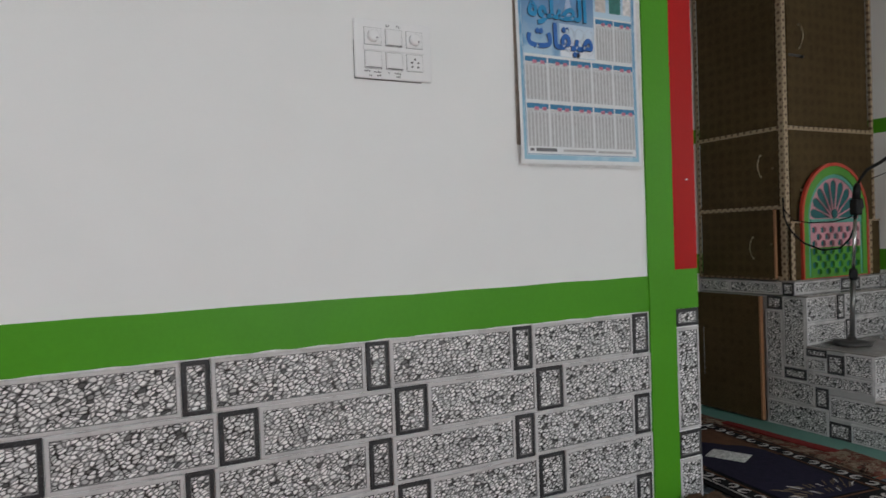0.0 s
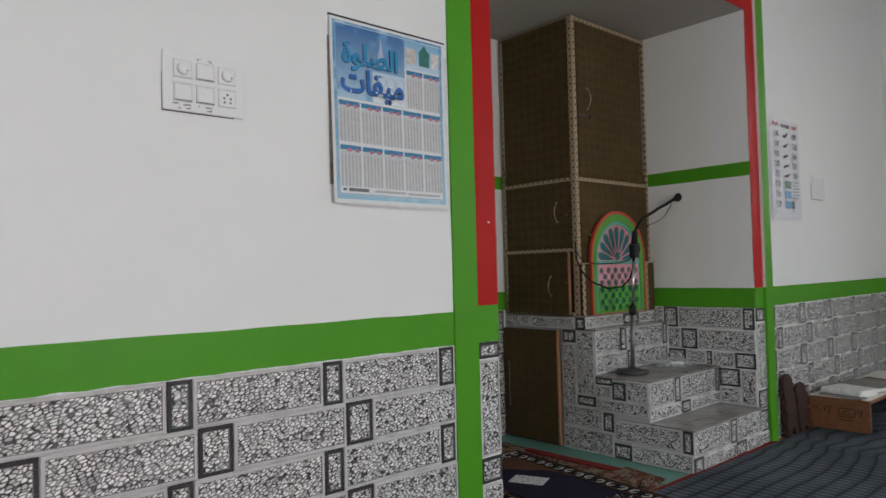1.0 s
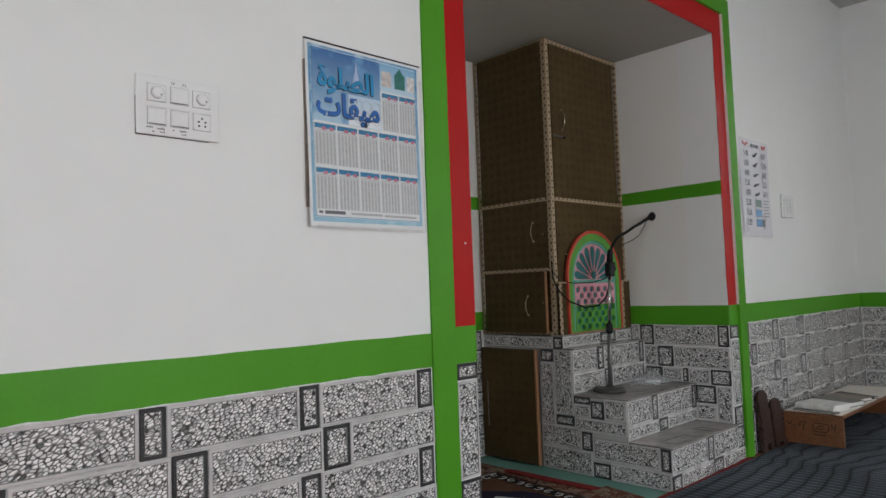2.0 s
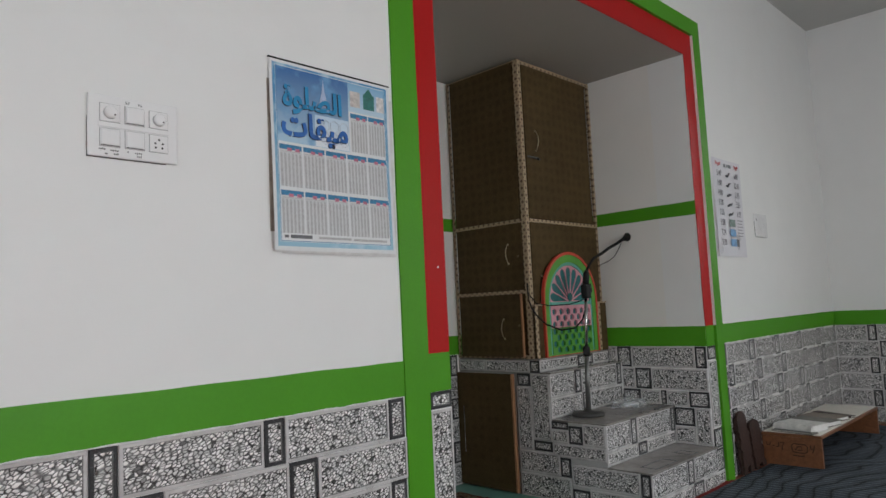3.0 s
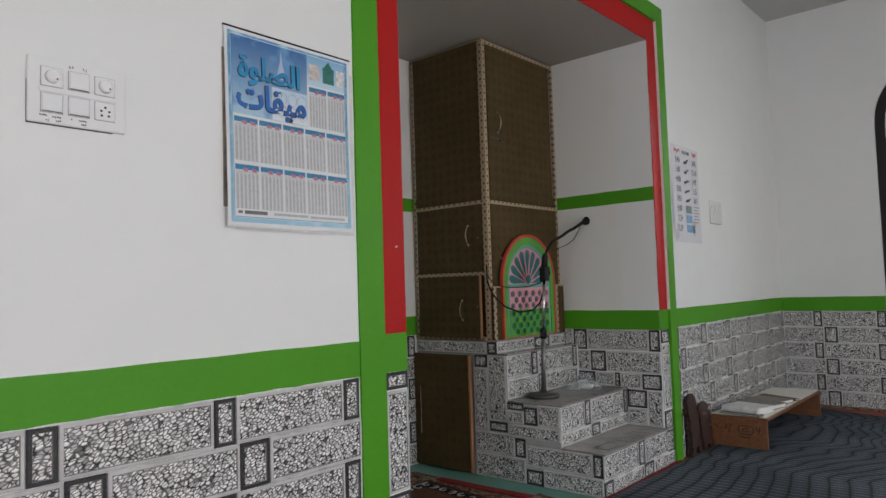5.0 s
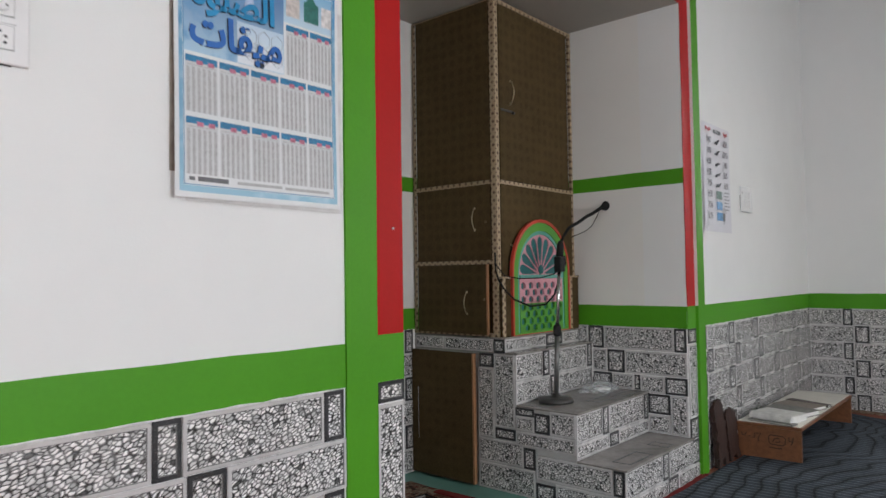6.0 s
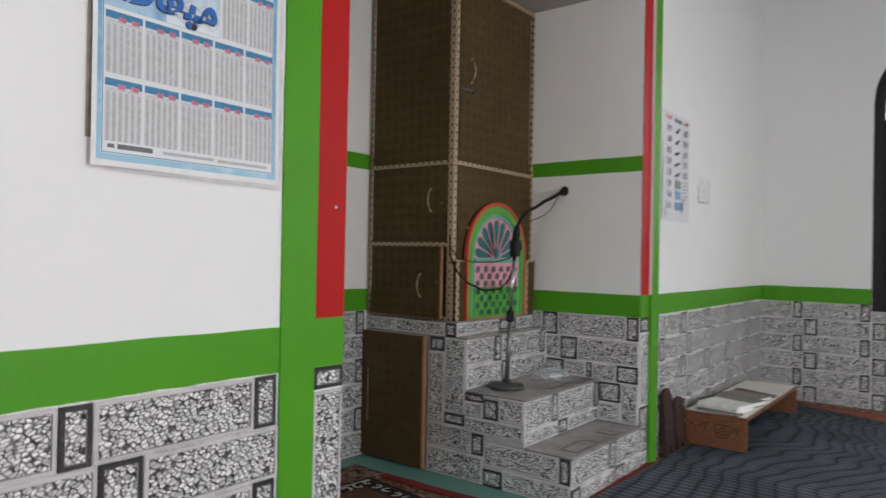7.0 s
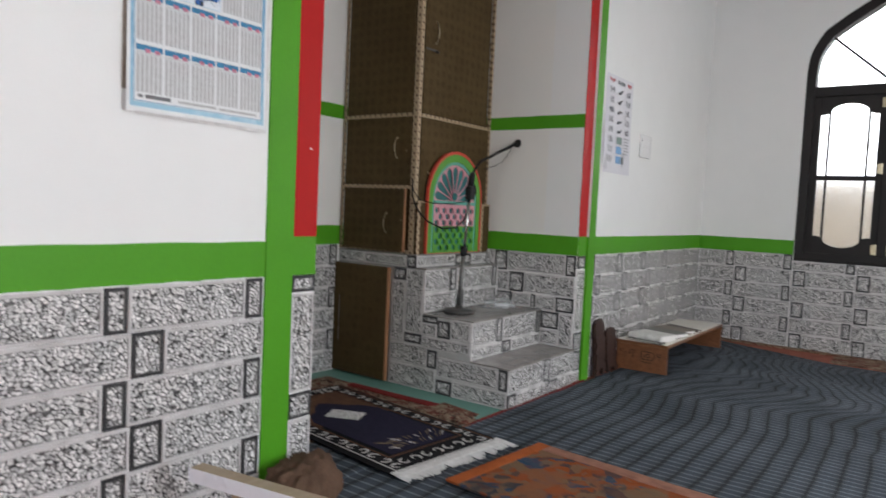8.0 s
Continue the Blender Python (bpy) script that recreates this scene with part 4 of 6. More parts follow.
# ---------------------------------------------------------------- things on the walls
def gradient_print(name, top, bottom, z0, z1, spots=None):
    """Printed paper whose colour runs from bottom to top, with a mottled cloud."""
    m, t, bsdf, pos = nodes_of(name)
    sep = t.nodes.new("ShaderNodeSeparateXYZ")
    t.links.new(pos, sep.inputs[0])
    mr = t.nodes.new("ShaderNodeMapRange")
    mr.inputs["From Min"].default_value, mr.inputs["From Max"].default_value = z0, z1
    t.links.new(sep.outputs[2], mr.inputs["Value"])
    cloud = noise_node(t, pos, 14.0, 4.0)
    base = ramp(t, mr.outputs[0], [(0.0, bottom), (0.45, tuple((a + b) / 2 for a, b in zip(top, bottom))), (1.0, top)])
    if spots:
        base = mix(t, ramp(t, cloud, [(0.5, (0, 0, 0)), (0.66, (1, 1, 1))]), base, spots)
    t.links.new(base, bsdf.inputs["Base Color"])
    bsdf.inputs["Roughness"].default_value = 0.35
    return m


def sheet_mesh(w, h, curl, nx=10, nz=14, lift=0.0):
    """A hanging sheet, fixed at its upper edge, that stands off the wall towards its foot and side."""
    bm = bmesh.new()
    rows = []
    for j in range(nz + 1):
        row = []
        for i in range(nx + 1):
            u, v = i / nx, j / nz
            y = -0.004 - lift - curl * (0.35 * (1 - v) ** 1.5 + 0.5 * (1 - u) ** 2 * (0.4 + 0.6 * (1 - v))) - 0.0015 * math.sin(5 * v + 2 * u)
            row.append(bm.verts.new((u * w, y, v * h)))
        rows.append(row)
    for a, b in zip(rows, rows[1:]):
        for i in range(nx):
            bm.faces.new((a[i], a[i + 1], b[i + 1], b[i]))
    return bm


def calendar():
    """Large printed wall calendar: a blue title block, twelve month tables and a scalloped blue border."""
    x0, z0, w, h = -0.757, 1.349, 0.499, 0.619
    c = thing("wall_calendar", pose(x0, 0, z0), "glossy blue and white printed wall calendar hanging beside the niche", "calendar")

    def y_at(u, v, curl=0.016):
        return -0.004 - curl * (0.35 * (1 - v) ** 1.5 + 0.5 * (1 - u) ** 2 * (0.4 + 0.6 * (1 - v))) - 0.0015 * math.sin(5 * v + 2 * u)

    def patch(name, u0, u1, v0, v1, off, material, label="", nx=4, nz=4):
        bm = bmesh.new()
        rows = [[bm.verts.new((u * w, y_at(u, v) - off, v * h)) for u in np.linspace(u0, u1, nx + 1)] for v in np.linspace(v0, v1, nz + 1)]
        for a, b in zip(rows, rows[1:]):
            for i in range(nx):
                bm.faces.new((a[i], a[i + 1], b[i + 1], b[i]))
        return part(name, bm, material, c, label)
    part("under_sheet", sheet_mesh(w - 0.008, h - 0.05, 0.0), plain("greyed_under_sheet", (0.3, 0.25, 0.21), 0.7, vary=0.3, scale=25), c, "worn older sheets behind", pose(-0.006, 0.002, 0.06) @ Matrix.Diagonal((1.02, 1, 0.86, 1)))
    part("under_sheet", sheet_mesh(w - 0.02, h - 0.04, 0.006), plain("soiled_white_under_sheet", (0.66, 0.65, 0.64), 0.6, vary=0.15, scale=18), c, "white older sheet behind", pose(0.031, 0.002, -0.007, 0, 0.5))
    paper = sheet_mesh(w, h, 0.016)
    part("sheet", paper, SHEET, c)
    part("hanging_rod", tube([(-0.003, -0.006, h), (w + 0.003, -0.004, h)], 0.003, 6), BLACK_PLASTIC, c, "thin black hanging rod")
    border = gradient_print("pale_blue_border_print", (0.08, 0.27, 0.5), (0.3, 0.52, 0.64), z0, z0 + h, (0.42, 0.6, 0.7))
    inner = plain("mid_blue_line_print", (0.07, 0.24, 0.42), 0.4, vary=0.2, scale=60, relief=0)
    for a, b, d, e in ((0.022, 0.978, 0.022, 0.046), (0.022, 0.978, 0.968, 0.98), (0.022, 0.042, 0.046, 0.968), (0.958, 0.978, 0.046, 0.968)):
        patch("border_band", a, b, d, e, 0.0006, border, "", 8, 8)
    for a, b, d, e in ((0.044, 0.956, 0.048, 0.0515), (0.044, 0.048, 0.0515, 0.966), (0.952, 0.956, 0.0515, 0.966)):
        patch("border_line", a, b, d, e, 0.0007, inner, "", 8, 8)
    title = gradient_print("blue_sky_print", (0.03, 0.13, 0.35), (0.42, 0.6, 0.72), z0 + 0.55 * h, z0 + 0.97 * h, (0.14, 0.32, 0.55))
    patch("title_block", 0.045, 0.625, 0.565, 0.965, 0.0005, title, "deep blue title picture fading to white", 6, 6)
    patch("title_block", 0.625, 0.955, 0.80, 0.965, 0.0005, gradient_print("pale_sky_print", (0.2, 0.42, 0.62), (0.55, 0.68, 0.76), z0 + 0.78 * h, z0 + 0.97 * h), "", 4, 4)
    deep = plain("deep_blue_lettering", (0.015, 0.12, 0.42), 0.4, vary=0.2, relief=0)
    light = plain("turquoise_lettering", (0.015, 0.25, 0.5), 0.4, vary=0.2, relief=0)
    white = plain("black_lettering_shadow", (0.012, 0.016, 0.03), 0.4, vary=0.05, relief=0)
    veil = gradient_print("white_lattice_print", (0.42, 0.58, 0.72), (0.74, 0.78, 0.82), z0 + 0.57 * h, z0 + 0.8 * h)
    patch("title_light", 0.34, 0.622, 0.568, 0.74, 0.0009, veil, "white light in the title picture", 4, 4)
    line = plain("pale_lattice_line", (0.45, 0.5, 0.55), 0.5, relief=0)
    for k in range(6):
        u, v = 0.42 + 0.08 * (k % 3), 0.62 + 0.07 * (k // 3)
        hexagon = [(u * w + 0.019 * math.cos(math.pi / 6 + j * math.pi / 3), y_at(u, v) - 0.0012, v * h + 0.022 * math.sin(math.pi / 6 + j * math.pi / 3)) for j in range(7)]
        part("lattice_line", tube(hexagon, 0.0008, 4), line, c)
    spire = [(0.375 * w, 0.79 * h), (0.455 * w, 0.79 * h), (0.435 * w, 0.85 * h), (0.425 * w, 0.88 * h), (0.415 * w, 0.945 * h), (0.405 * w, 0.88 * h), (0.395 * w, 0.85 * h)]
    part("spire_picture", prism(spire, 0.0005, at=y_at(0.4, 0.85) - 0.0014), plain("pale_spire_print", (0.42, 0.5, 0.66), 0.5, vary=0.15, scale=80, relief=0), c, "pale spire in the title picture")
    for body, u, v, size, material in (("\ufe93\ufeee\ufee0\ufebc\ufedf\ufe8d", 0.33, 0.81, 0.098, light), ("\ufe95\ufe8e\ufed8\ufef4\ufee3", 0.345, 0.66, 0.108, deep)):
        lettering("lettering_edge", body, size, white, c, pose(u * w - 0.002, y_at(u, v) - 0.0032, v * h - 0.0022), 0.92, "", 0.0036)
        lettering("lettering", body, size, material, c, pose(u * w, y_at(u, v) - 0.0042, v * h), 0.92, "large blue Arabic title", 0.0032)
    # three small pictures at the upper right
    for u0, u1, col in ((0.64, 0.73, (0.55, 0.5, 0.47)), (0.76, 0.86, (0.03, 0.16, 0.14)), (0.88, 0.95, (0.66, 0.63, 0.62))):
        patch("small_picture", u0, u1, 0.83, 0.92, 0.001, plain("small_picture_print", col, 0.4, vary=0.35, scale=70, relief=0), "", 2, 2)
    part("dome_picture", prism([(0.755 * w, 0.90 * h), (0.86 * w, 0.90 * h), (0.83 * w, 0.935 * h), (0.81 * w, 0.955 * h), (0.785 * w, 0.935 * h)], 0.0006, at=y_at(0.8, 0.92) - 0.002), plain("dark_green_print", (0.02, 0.15, 0.12), 0.4), c, "dark green dome emblem")
    head = plain("blue_month_heading", (0.03, 0.19, 0.36), 0.4, vary=0.35, scale=90, relief=0)
    rosy = plain("rose_month_mark", (0.5, 0.16, 0.24), 0.5, vary=0.4, scale=120, relief=0)
    grey = plain("month_table_ground", (0.6, 0.61, 0.62), 0.5, vary=0.06, relief=0)
    ink = plain("small_grey_print", (0.44, 0.44, 0.44), 0.6, vary=0.3, scale=300, relief=0)

    def month(u0, u1, v0, v1):
        patch("month_table", u0, u1, v0, v1, 0.0005, grey, "", 2, 4)
        patch("month_heading", u0, u1, v1 - 0.026, v1, 0.0010, head, "blue month heading", 2, 1)
        for a in (0.34, 0.7):
            patch("month_mark", u0 + (u1 - u0) * a, u0 + (u1 - u0) * (a + 0.2), v1 - 0.034, v1 - 0.017, 0.0013, rosy, "", 1, 1)
        patch("month_mark", u0 + (u1 - u0) * 0.05, u1 - (u1 - u0) * 0.05, v1 - 0.0362 - 0.003, v1 - 0.0365, 0.0009, ink, "", 1, 1)
        n = 6
        for k in range(n):
            a = u0 + (u1 - u0) * (k + 0.2) / n
            bm = bmesh.new()
            for r in range(16):
                va, vb = v0 + (v1 - 0.045 - v0) * (r + 0.0) / 16, v0 + (v1 - 0.045 - v0) * (r + 0.97) / 16
                uu, us = a, a + (u1 - u0) * (0.5 + 0.14 * ((r * 7 + k * 3) % 3) / 3) / n
                q = [bm.verts.new((u * w, y_at(u, v) - 0.0012, v * h)) for u, v in ((uu, va), (us, va), (us, vb), (uu, vb))]
                bm.faces.new(q)
            part("column_of_print", bm, ink, c)
    us = [0.055 + 0.1815 * k for k in range(6)]
    for k in range(5):
        month(us[k], us[k + 1] - 0.012, 0.33, 0.55)
        month(us[k], us[k + 1] - 0.012, 0.09, 0.31)
    for k in (0, 1):
        month(0.64 + 0.16 * k, 0.79 + 0.16 * k, 0.57, 0.79)
    dim = plain("dark_grey_print", (0.14, 0.14, 0.15), 0.6, vary=0.3, scale=200, relief=0)
    # the printer's line: too private to letter, so plain bars
    for u0, u1, v0, v1 in ((0.07, 0.1, 0.066, 0.08), (0.115, 0.28, 0.064, 0.082), (0.33, 0.6, 0.066, 0.078), (0.62, 0.92, 0.064, 0.076)):
        patch("print_bar", u0, u1, v0, v1, 0.0012, dim if u1 < 0.3 else ink, "", 3, 1)
    return c


calendar()


def switchboard(m, wide=True):
    """A modular plate: two round-knob regulators, blank switches and a socket; the smaller plate has one row."""
    s = thing("switchboard", m, "glossy white modular switchboard with regulators and a socket" if wide else "small glossy white switch plate on the wall", "switchboard")
    w, h = (0.236, 0.166) if wide else (0.228, 0.17)
    part("plate", box(0, w, -0.0108, 0, 0, h, 0.004, segments=3), WHITE_PLASTIC, s)
    part("plate_rim", box(0.018, w - 0.018, -0.0111, -0.0108, 0.016, h - 0.014, 0.0001), WHITE_PLASTIC, s)
    # rounded rib added between the rows to catch a bright reflection
    part("highlight_ridge", box(0.024, w - 0.024, -0.0145, -0.0112, 0.0785, 0.0915, 0.0015, segments=3), WHITE_PLASTIC, s)
    cols = 3
    seam = plain("grey_shadow_seam", (0.3, 0.3, 0.3), 0.5, vary=0.1) if wide else plain("pale_module_seam", (0.66, 0.66, 0.65), 0.4, vary=0.1)
    # a dark slab behind the plate draws its shadow at the left and below
    part("plate_shadow", box(-0.0008, w - 0.03, -0.003, -0.0006, -0.0022, h - 0.06, 0.0008), plain("dark_plate_shadow", (0.03, 0.03, 0.03), 0.6), s, "dark sliver for the shadow behind the plate")
    # dark colour for strips that draw the shade under each rocker
    under_shade = plain("dark_rocker_shade", (0.06, 0.06, 0.06), 0.6)
    cw = 0.05
    xs = [w / 2 + (k - (cols - 1) / 2) * 0.064 - cw / 2 for k in range(cols)]
    for r, z in enumerate((0.094, 0.028)):
        for k, x in enumerate(xs):
            part("module_seam", box(x - 0.0012, x + cw + 0.0012, -0.0116, -0.0112, z - 0.0012, z + 0.0482), seam, s)
            mod = part("module", box(x, x + cw, -0.0145, -0.0117, z, z + 0.047, 0.0015), WHITE_PLASTIC, s)
            cx, cz = x + cw / 2, z + 0.0235
            if wide and r == 0 and k in (0, 2):
                part("regulator_knob", lathe([(0.017, 0), (0.0165, 0.009), (0.014, 0.012), (0.006, 0.0125)], 20), WHITE_PLASTIC, mod, "round white regulator knob", pose(cx, -0.0145, cz, 90), smooth=True)
                part("knob_mark", box(cx + 0.006, cx + 0.010, -0.0275, -0.0265, cz - 0.009, cz - 0.005), INK, mod)
            elif wide and r == 1 and k == 2:
                for a, b in ((0, 0.011), (-0.010, 0.001), (0.010, 0.001), (-0.009, -0.011), (0.009, -0.011)):
                    part("socket_hole", tube([(cx + a, -0.0142, cz + b), (cx + a, -0.0149, cz + b)], 0.0032, 8), INK, mod, "dark socket hole")
            elif wide:
                part("switch_rocker", box(x + 0.002, x + cw - 0.002, -0.0172, -0.0146, z + 0.003, z + 0.044, 0.0015), WHITE_PLASTIC, mod)
                part("rocker_shade", box(x + 0.002, x + cw - 0.001, -0.0162, -0.0147, z + 0.0008, z + 0.0026), under_shade, mod, "dark strip for the shade under the rocker")
    if wide:
        # hand-written marks in felt pen
        for body, u, z in (("S.F", 0.100, 0.151), ("F.L", 0.133, 0.151)):
            lettering("pen_mark", body, 0.010, INK, s, pose(u, -0.0114, z))
        for u, z, a in ((0.035, 0.020, 0.018), (0.066, 0.018, 0.022), (0.07, 0.009, 0.014), (0.101, 0.019, 0.006), (0.128, 0.018, 0.02), (0.13, 0.009, 0.014), (0.045, 0.008, 0.008)):
            n = max(1, round(a / 0.005))
            for k in range(n):
                x = u - a / 2 + a * (k + 0.1) / n
                part("pen_bar", box(x, x + a * 0.6 / n, -0.0117, -0.0113, z - 0.0018 - 0.0008 * (k % 2), z + 0.0014 + 0.0012 * ((k + 1) % 3 == 0)), INK, s)
    else:
        part("pen_bar", box(0.018, 0.026, -0.0117, -0.0112, 0.118, 0.135), INK, s)
        part("pen_bar", box(0.03, 0.11, -0.0117, -0.0112, 0.012, 0.018), seam, s)
    return s


switchboard(pose(-1.293, 0, 1.580))
switchboard(pose(3.238, 0, 1.563), False)


def times_poster():
    """Laminated timetable of prayer times: two columns of figures, words between, small pictures below."""
    x0, z0, w, h = 2.568, 1.406, 0.472, 0.665
    p = thing("timetable_poster", pose(x0, 0, z0), "white laminated timetable poster with black figures, taped beside the niche", "poster")
    lam = plain("laminated_grey_paper", (0.63, 0.62, 0.66), 0.3, vary=0.05, relief=0.03)
    part("sheet", sheet_mesh(w, h, 0.006), lam, p)
    faded = plain("faded_black_print", (0.12, 0.12, 0.14), 0.5, vary=0.3, scale=50, relief=0)
    red = plain("red_flower_print", (0.45, 0.06, 0.07), 0.5, vary=0.4, scale=80, relief=0)
    dark = plain("dark_word_print", (0.1, 0.11, 0.12), 0.5, vary=0.3, relief=0)
    y = lambda v: -0.0115 if v > 0.5 else -0.013
    rows = [0.845 - 0.1005 * k for k in range(8)]
    left = ("5:40", "1:00", "4:00", "5:30", "7:05", "5:58", "7:24", "5:29")
    right = ("6:00", "12:45", "3:45", "5:25", "6:03")
    for body, v in zip(left, rows):
        lettering("figures", body, 0.058, faded, p, pose(0.19 * w, y(v), v * h), 0.78)
    for body, v in zip(right, rows):
        lettering("figures", body, 0.058, faded, p, pose(0.79 * w, y(v), v * h), 0.72)
    for k, v in enumerate(rows[:5]):
        arc = [(0.41 * w + 0.085 * w * i / 5 * 2, y(v), v * h - 0.012 + 0.03 * ((i / 5) ** 2) * (1 if k < 2 else 0.6) + 0.006 * math.sin(i * 2 + k)) for i in range(6)]
        part("word_stroke", tube(arc, [0.002, 0.006, 0.007, 0.006, 0.005, 0.003], 6), dark, p, "black written word")
    for u0, u1 in ((0.08, 0.27), (0.74, 0.88)):
        bm = bmesh.new()
        for k in range(5):
            a = u0 + (u1 - u0) * (k + 0.1) / 5
            box(a * w, (a + 0.03) * w, y(0.9) - 0.0004, y(0.9), (0.925 + 0.012 * math.sin(k * 2.1)) * h, (0.955 + 0.01 * math.cos(k * 1.7)) * h, bm=bm)
        part("flower_print", bm, red, p, "red flower print")
    for u0, u1 in ((0.37, 0.43), (0.46, 0.5), (0.52, 0.63)):
        part("heading_bar", box(u0 * w, u1 * w, y(0.9) - 0.0005, y(0.9), 0.92 * h, 0.955 * h), dark, p)
    blue = plain("sky_blue_picture", (0.12, 0.3, 0.55), 0.4, vary=0.4, scale=50, relief=0)
    pics = ((0.42, 0.62, rows[5], plain("green_grey_picture", (0.12, 0.2, 0.17), 0.4, vary=0.5, scale=60, relief=0)), (0.42, 0.62, rows[6], blue), (0.42, 0.62, rows[7], blue), (0.63, 0.72, rows[7], dark))
    for u0, u1, v, material in pics:
        part("picture", box(u0 * w, u1 * w, y(v) - 0.0004, y(v), (v - 0.036) * h, (v + 0.04) * h), material, p)
    for k in range(6):
        v = rows[5] + 0.03 - 0.032 * k
        part("print_bar", box(0.7 * w, (0.9 - 0.03 * (k % 2)) * w, y(v) - 0.0004, y(v), v * h, (v + 0.011) * h), plain("grey_small_print", (0.3, 0.3, 0.32), 0.6, relief=0) if k == 0 else bpy.data.materials["grey_small_print"], p)
    return p


times_poster()
nail = thing("nail", pose(-0.046, -0.006, 1.305), "small white-headed nail in the red frame", "nail")
part("head", tube([(0, 0, 0), (0, -0.005, 0)], [0.003, 0.0042], 8), WHITE_PLASTIC, nail)


# ---------------------------------------------------------------- arched window
def arched_window():
    x = ROOM_R + 0.05
    mid = (WIN_L + WIN_R) / 2
    win = new("window_1")
    win.matrix_basis = pose(x, 0, 0)
    tagged(win, "dark wooden pointed-arch window with two glazed casements", "window", "", "structure")
    glass = bpy.data.materials.new("clear_glass")
    glass.use_nodes = True
    g = glass.node_tree.nodes["Principled BSDF"]
    g.inputs["Transmission Weight"].default_value, g.inputs["Roughness"].default_value, g.inputs["IOR"].default_value = 1.0, 0.0, 1.45
    frosted = bpy.data.materials.new("rippled_glass")
    frosted.use_nodes = True
    t = frosted.node_tree
    g2 = t.nodes["Principled BSDF"]
    g2.inputs["Transmission Weight"].default_value, g2.inputs["Roughness"].default_value = 1.0, 0.2
    v = t.nodes.new("ShaderNodeTexVoronoi")
    v.inputs["Scale"].default_value = 24
    pos = t.nodes.new("ShaderNodeNewGeometry")
    t.links.new(shift(t, pos.outputs["Position"], (1, 1, 1.9)), v.inputs["Vector"])
    bump(t, g2, v.outputs["Distance"], 0.42, 0.004)

    def ring(outer, inner, d0, d1, name, parent, label=""):
        """A frame between two closed (y, z) loops of one length, from depth d0 to d1."""
        bm = bmesh.new()
        n = len(outer)
        L = [[bm.verts.new((d, a, b)) for a, b in loop] for loop, d in ((outer, d0), (inner, d0), (outer, d1), (inner, d1))]
        for i in range(n):
            j = (i + 1) % n
            for a, b in ((0, 1), (1, 3), (3, 2), (2, 0)):
                bm.faces.new((L[a][i], L[a][j], L[b][j], L[b][i]))
        bmesh.ops.recalc_face_normals(bm, faces=bm.faces[:])
        return part(name, bm, DARK_WOOD, parent, label)

    def outline(inset):
        k = inset
        c = arch_curve(WIN_L - k, WIN_R + k, WIN_SPRING, WIN_APEX - 1.3 * k)
        return [(WIN_R + k, WIN_SILL + k), (WIN_L - k, WIN_SILL + k)] + c
    ring(outline(0.002), outline(0.075), -0.03, 0.1, "frame", win)
    part("transom", box(-0.03, 0.1, WIN_R + 0.075, WIN_L - 0.075, WIN_SPRING - 0.085, WIN_SPRING, 0.004), DARK_WOOD, win)
    part("mullion", box(-0.02, 0.09, mid - 0.035, mid + 0.035, WIN_SILL + 0.075, WIN_SPRING - 0.085, 0.004), DARK_WOOD, win)
    head = arch_curve(WIN_L - 0.075, WIN_R + 0.075, WIN_SPRING + 0.001, WIN_APEX - 0.1)
    for p in (head[8], head[-9], head[len(head) // 2]):
        part("fan_bar", tube([(0.03, mid, WIN_SPRING), (0.03, p[0], p[1])], 0.011, 6), DARK_WOOD, win, "slim radiating bar")
    pane = part("pane", prism([(a, b) for a, b in head][::-1], 0.004, axis="x", at=0.028), glass, win, "clear fanlight pane")
    pane.visible_shadow = False
    z0, z1 = WIN_SILL + 0.073, WIN_SPRING - 0.083
    for a, b, hinge in ((WIN_L - 0.073, mid + 0.033, 1), (mid - 0.033, WIN_R + 0.073, -1)):
        y0, y1 = min(a, b), max(a, b)
        sash = part("casement", box(0.0, 0.04, y0, y0 + 0.055, z0, z1, 0.003), DARK_WOOD, win)
        part("stile", box(0.0, 0.04, y1 - 0.055, y1, z0, z1, 0.003), DARK_WOOD, sash)
        zm = 1.525
        part("rail", box(0.0, 0.04, y0 + 0.055, y1 - 0.055, zm - 0.02, zm + 0.02, 0.003), DARK_WOOD, sash)
        ya, yb, c = y0 + 0.055, y1 - 0.055, (y0 + y1) / 2
        # shaped rails with an eyebrow curve at head and foot
        for edge, top in ((z1, True), (z0, False)):
            s = -1 if top else 1
            n = 14
            curve = []
            for k in range(n + 1):
                u = k / n
                y = ya + (yb - ya) * u
                q = max(0.0, 1 - ((y - c) / (0.36 * (yb - ya))) ** 2)
                curve.append((y, edge + s * (0.155 - 0.095 * q ** 0.5)))
            bm = bmesh.new()
            for (p0, q0), (p1, q1) in zip(curve, curve[1:]):
                for d in (0.0, 0.04):
                    bm.faces.new([bm.verts.new(v) for v in ((d, p0, edge), (d, p1, edge), (d, p1, q1), (d, p0, q0))])
                bm.faces.new([bm.verts.new(v) for v in ((0.0, p0, q0), (0.0, p1, q1), (0.04, p1, q1), (0.04, p0, q0))])
            bmesh.ops.remove_doubles(bm, verts=bm.verts[:], dist=0.0003)
            bmesh.ops.recalc_face_normals(bm, faces=bm.faces[:])
            part("shaped_rail", bm, DARK_WOOD, sash)
        for y in (ya + 0.07, yb - 0.07):
            part("glazing_bar", box(0.008, 0.03, y - 0.009, y + 0.009, z0 + 0.1, z1 - 0.1, 0.002), DARK_WOOD, sash)
        gl = part("pane", box(0.017, 0.021, ya, yb, zm + 0.02, z1 - 0.06), glass, sash, "clear pane")
        gl.visible_shadow = False
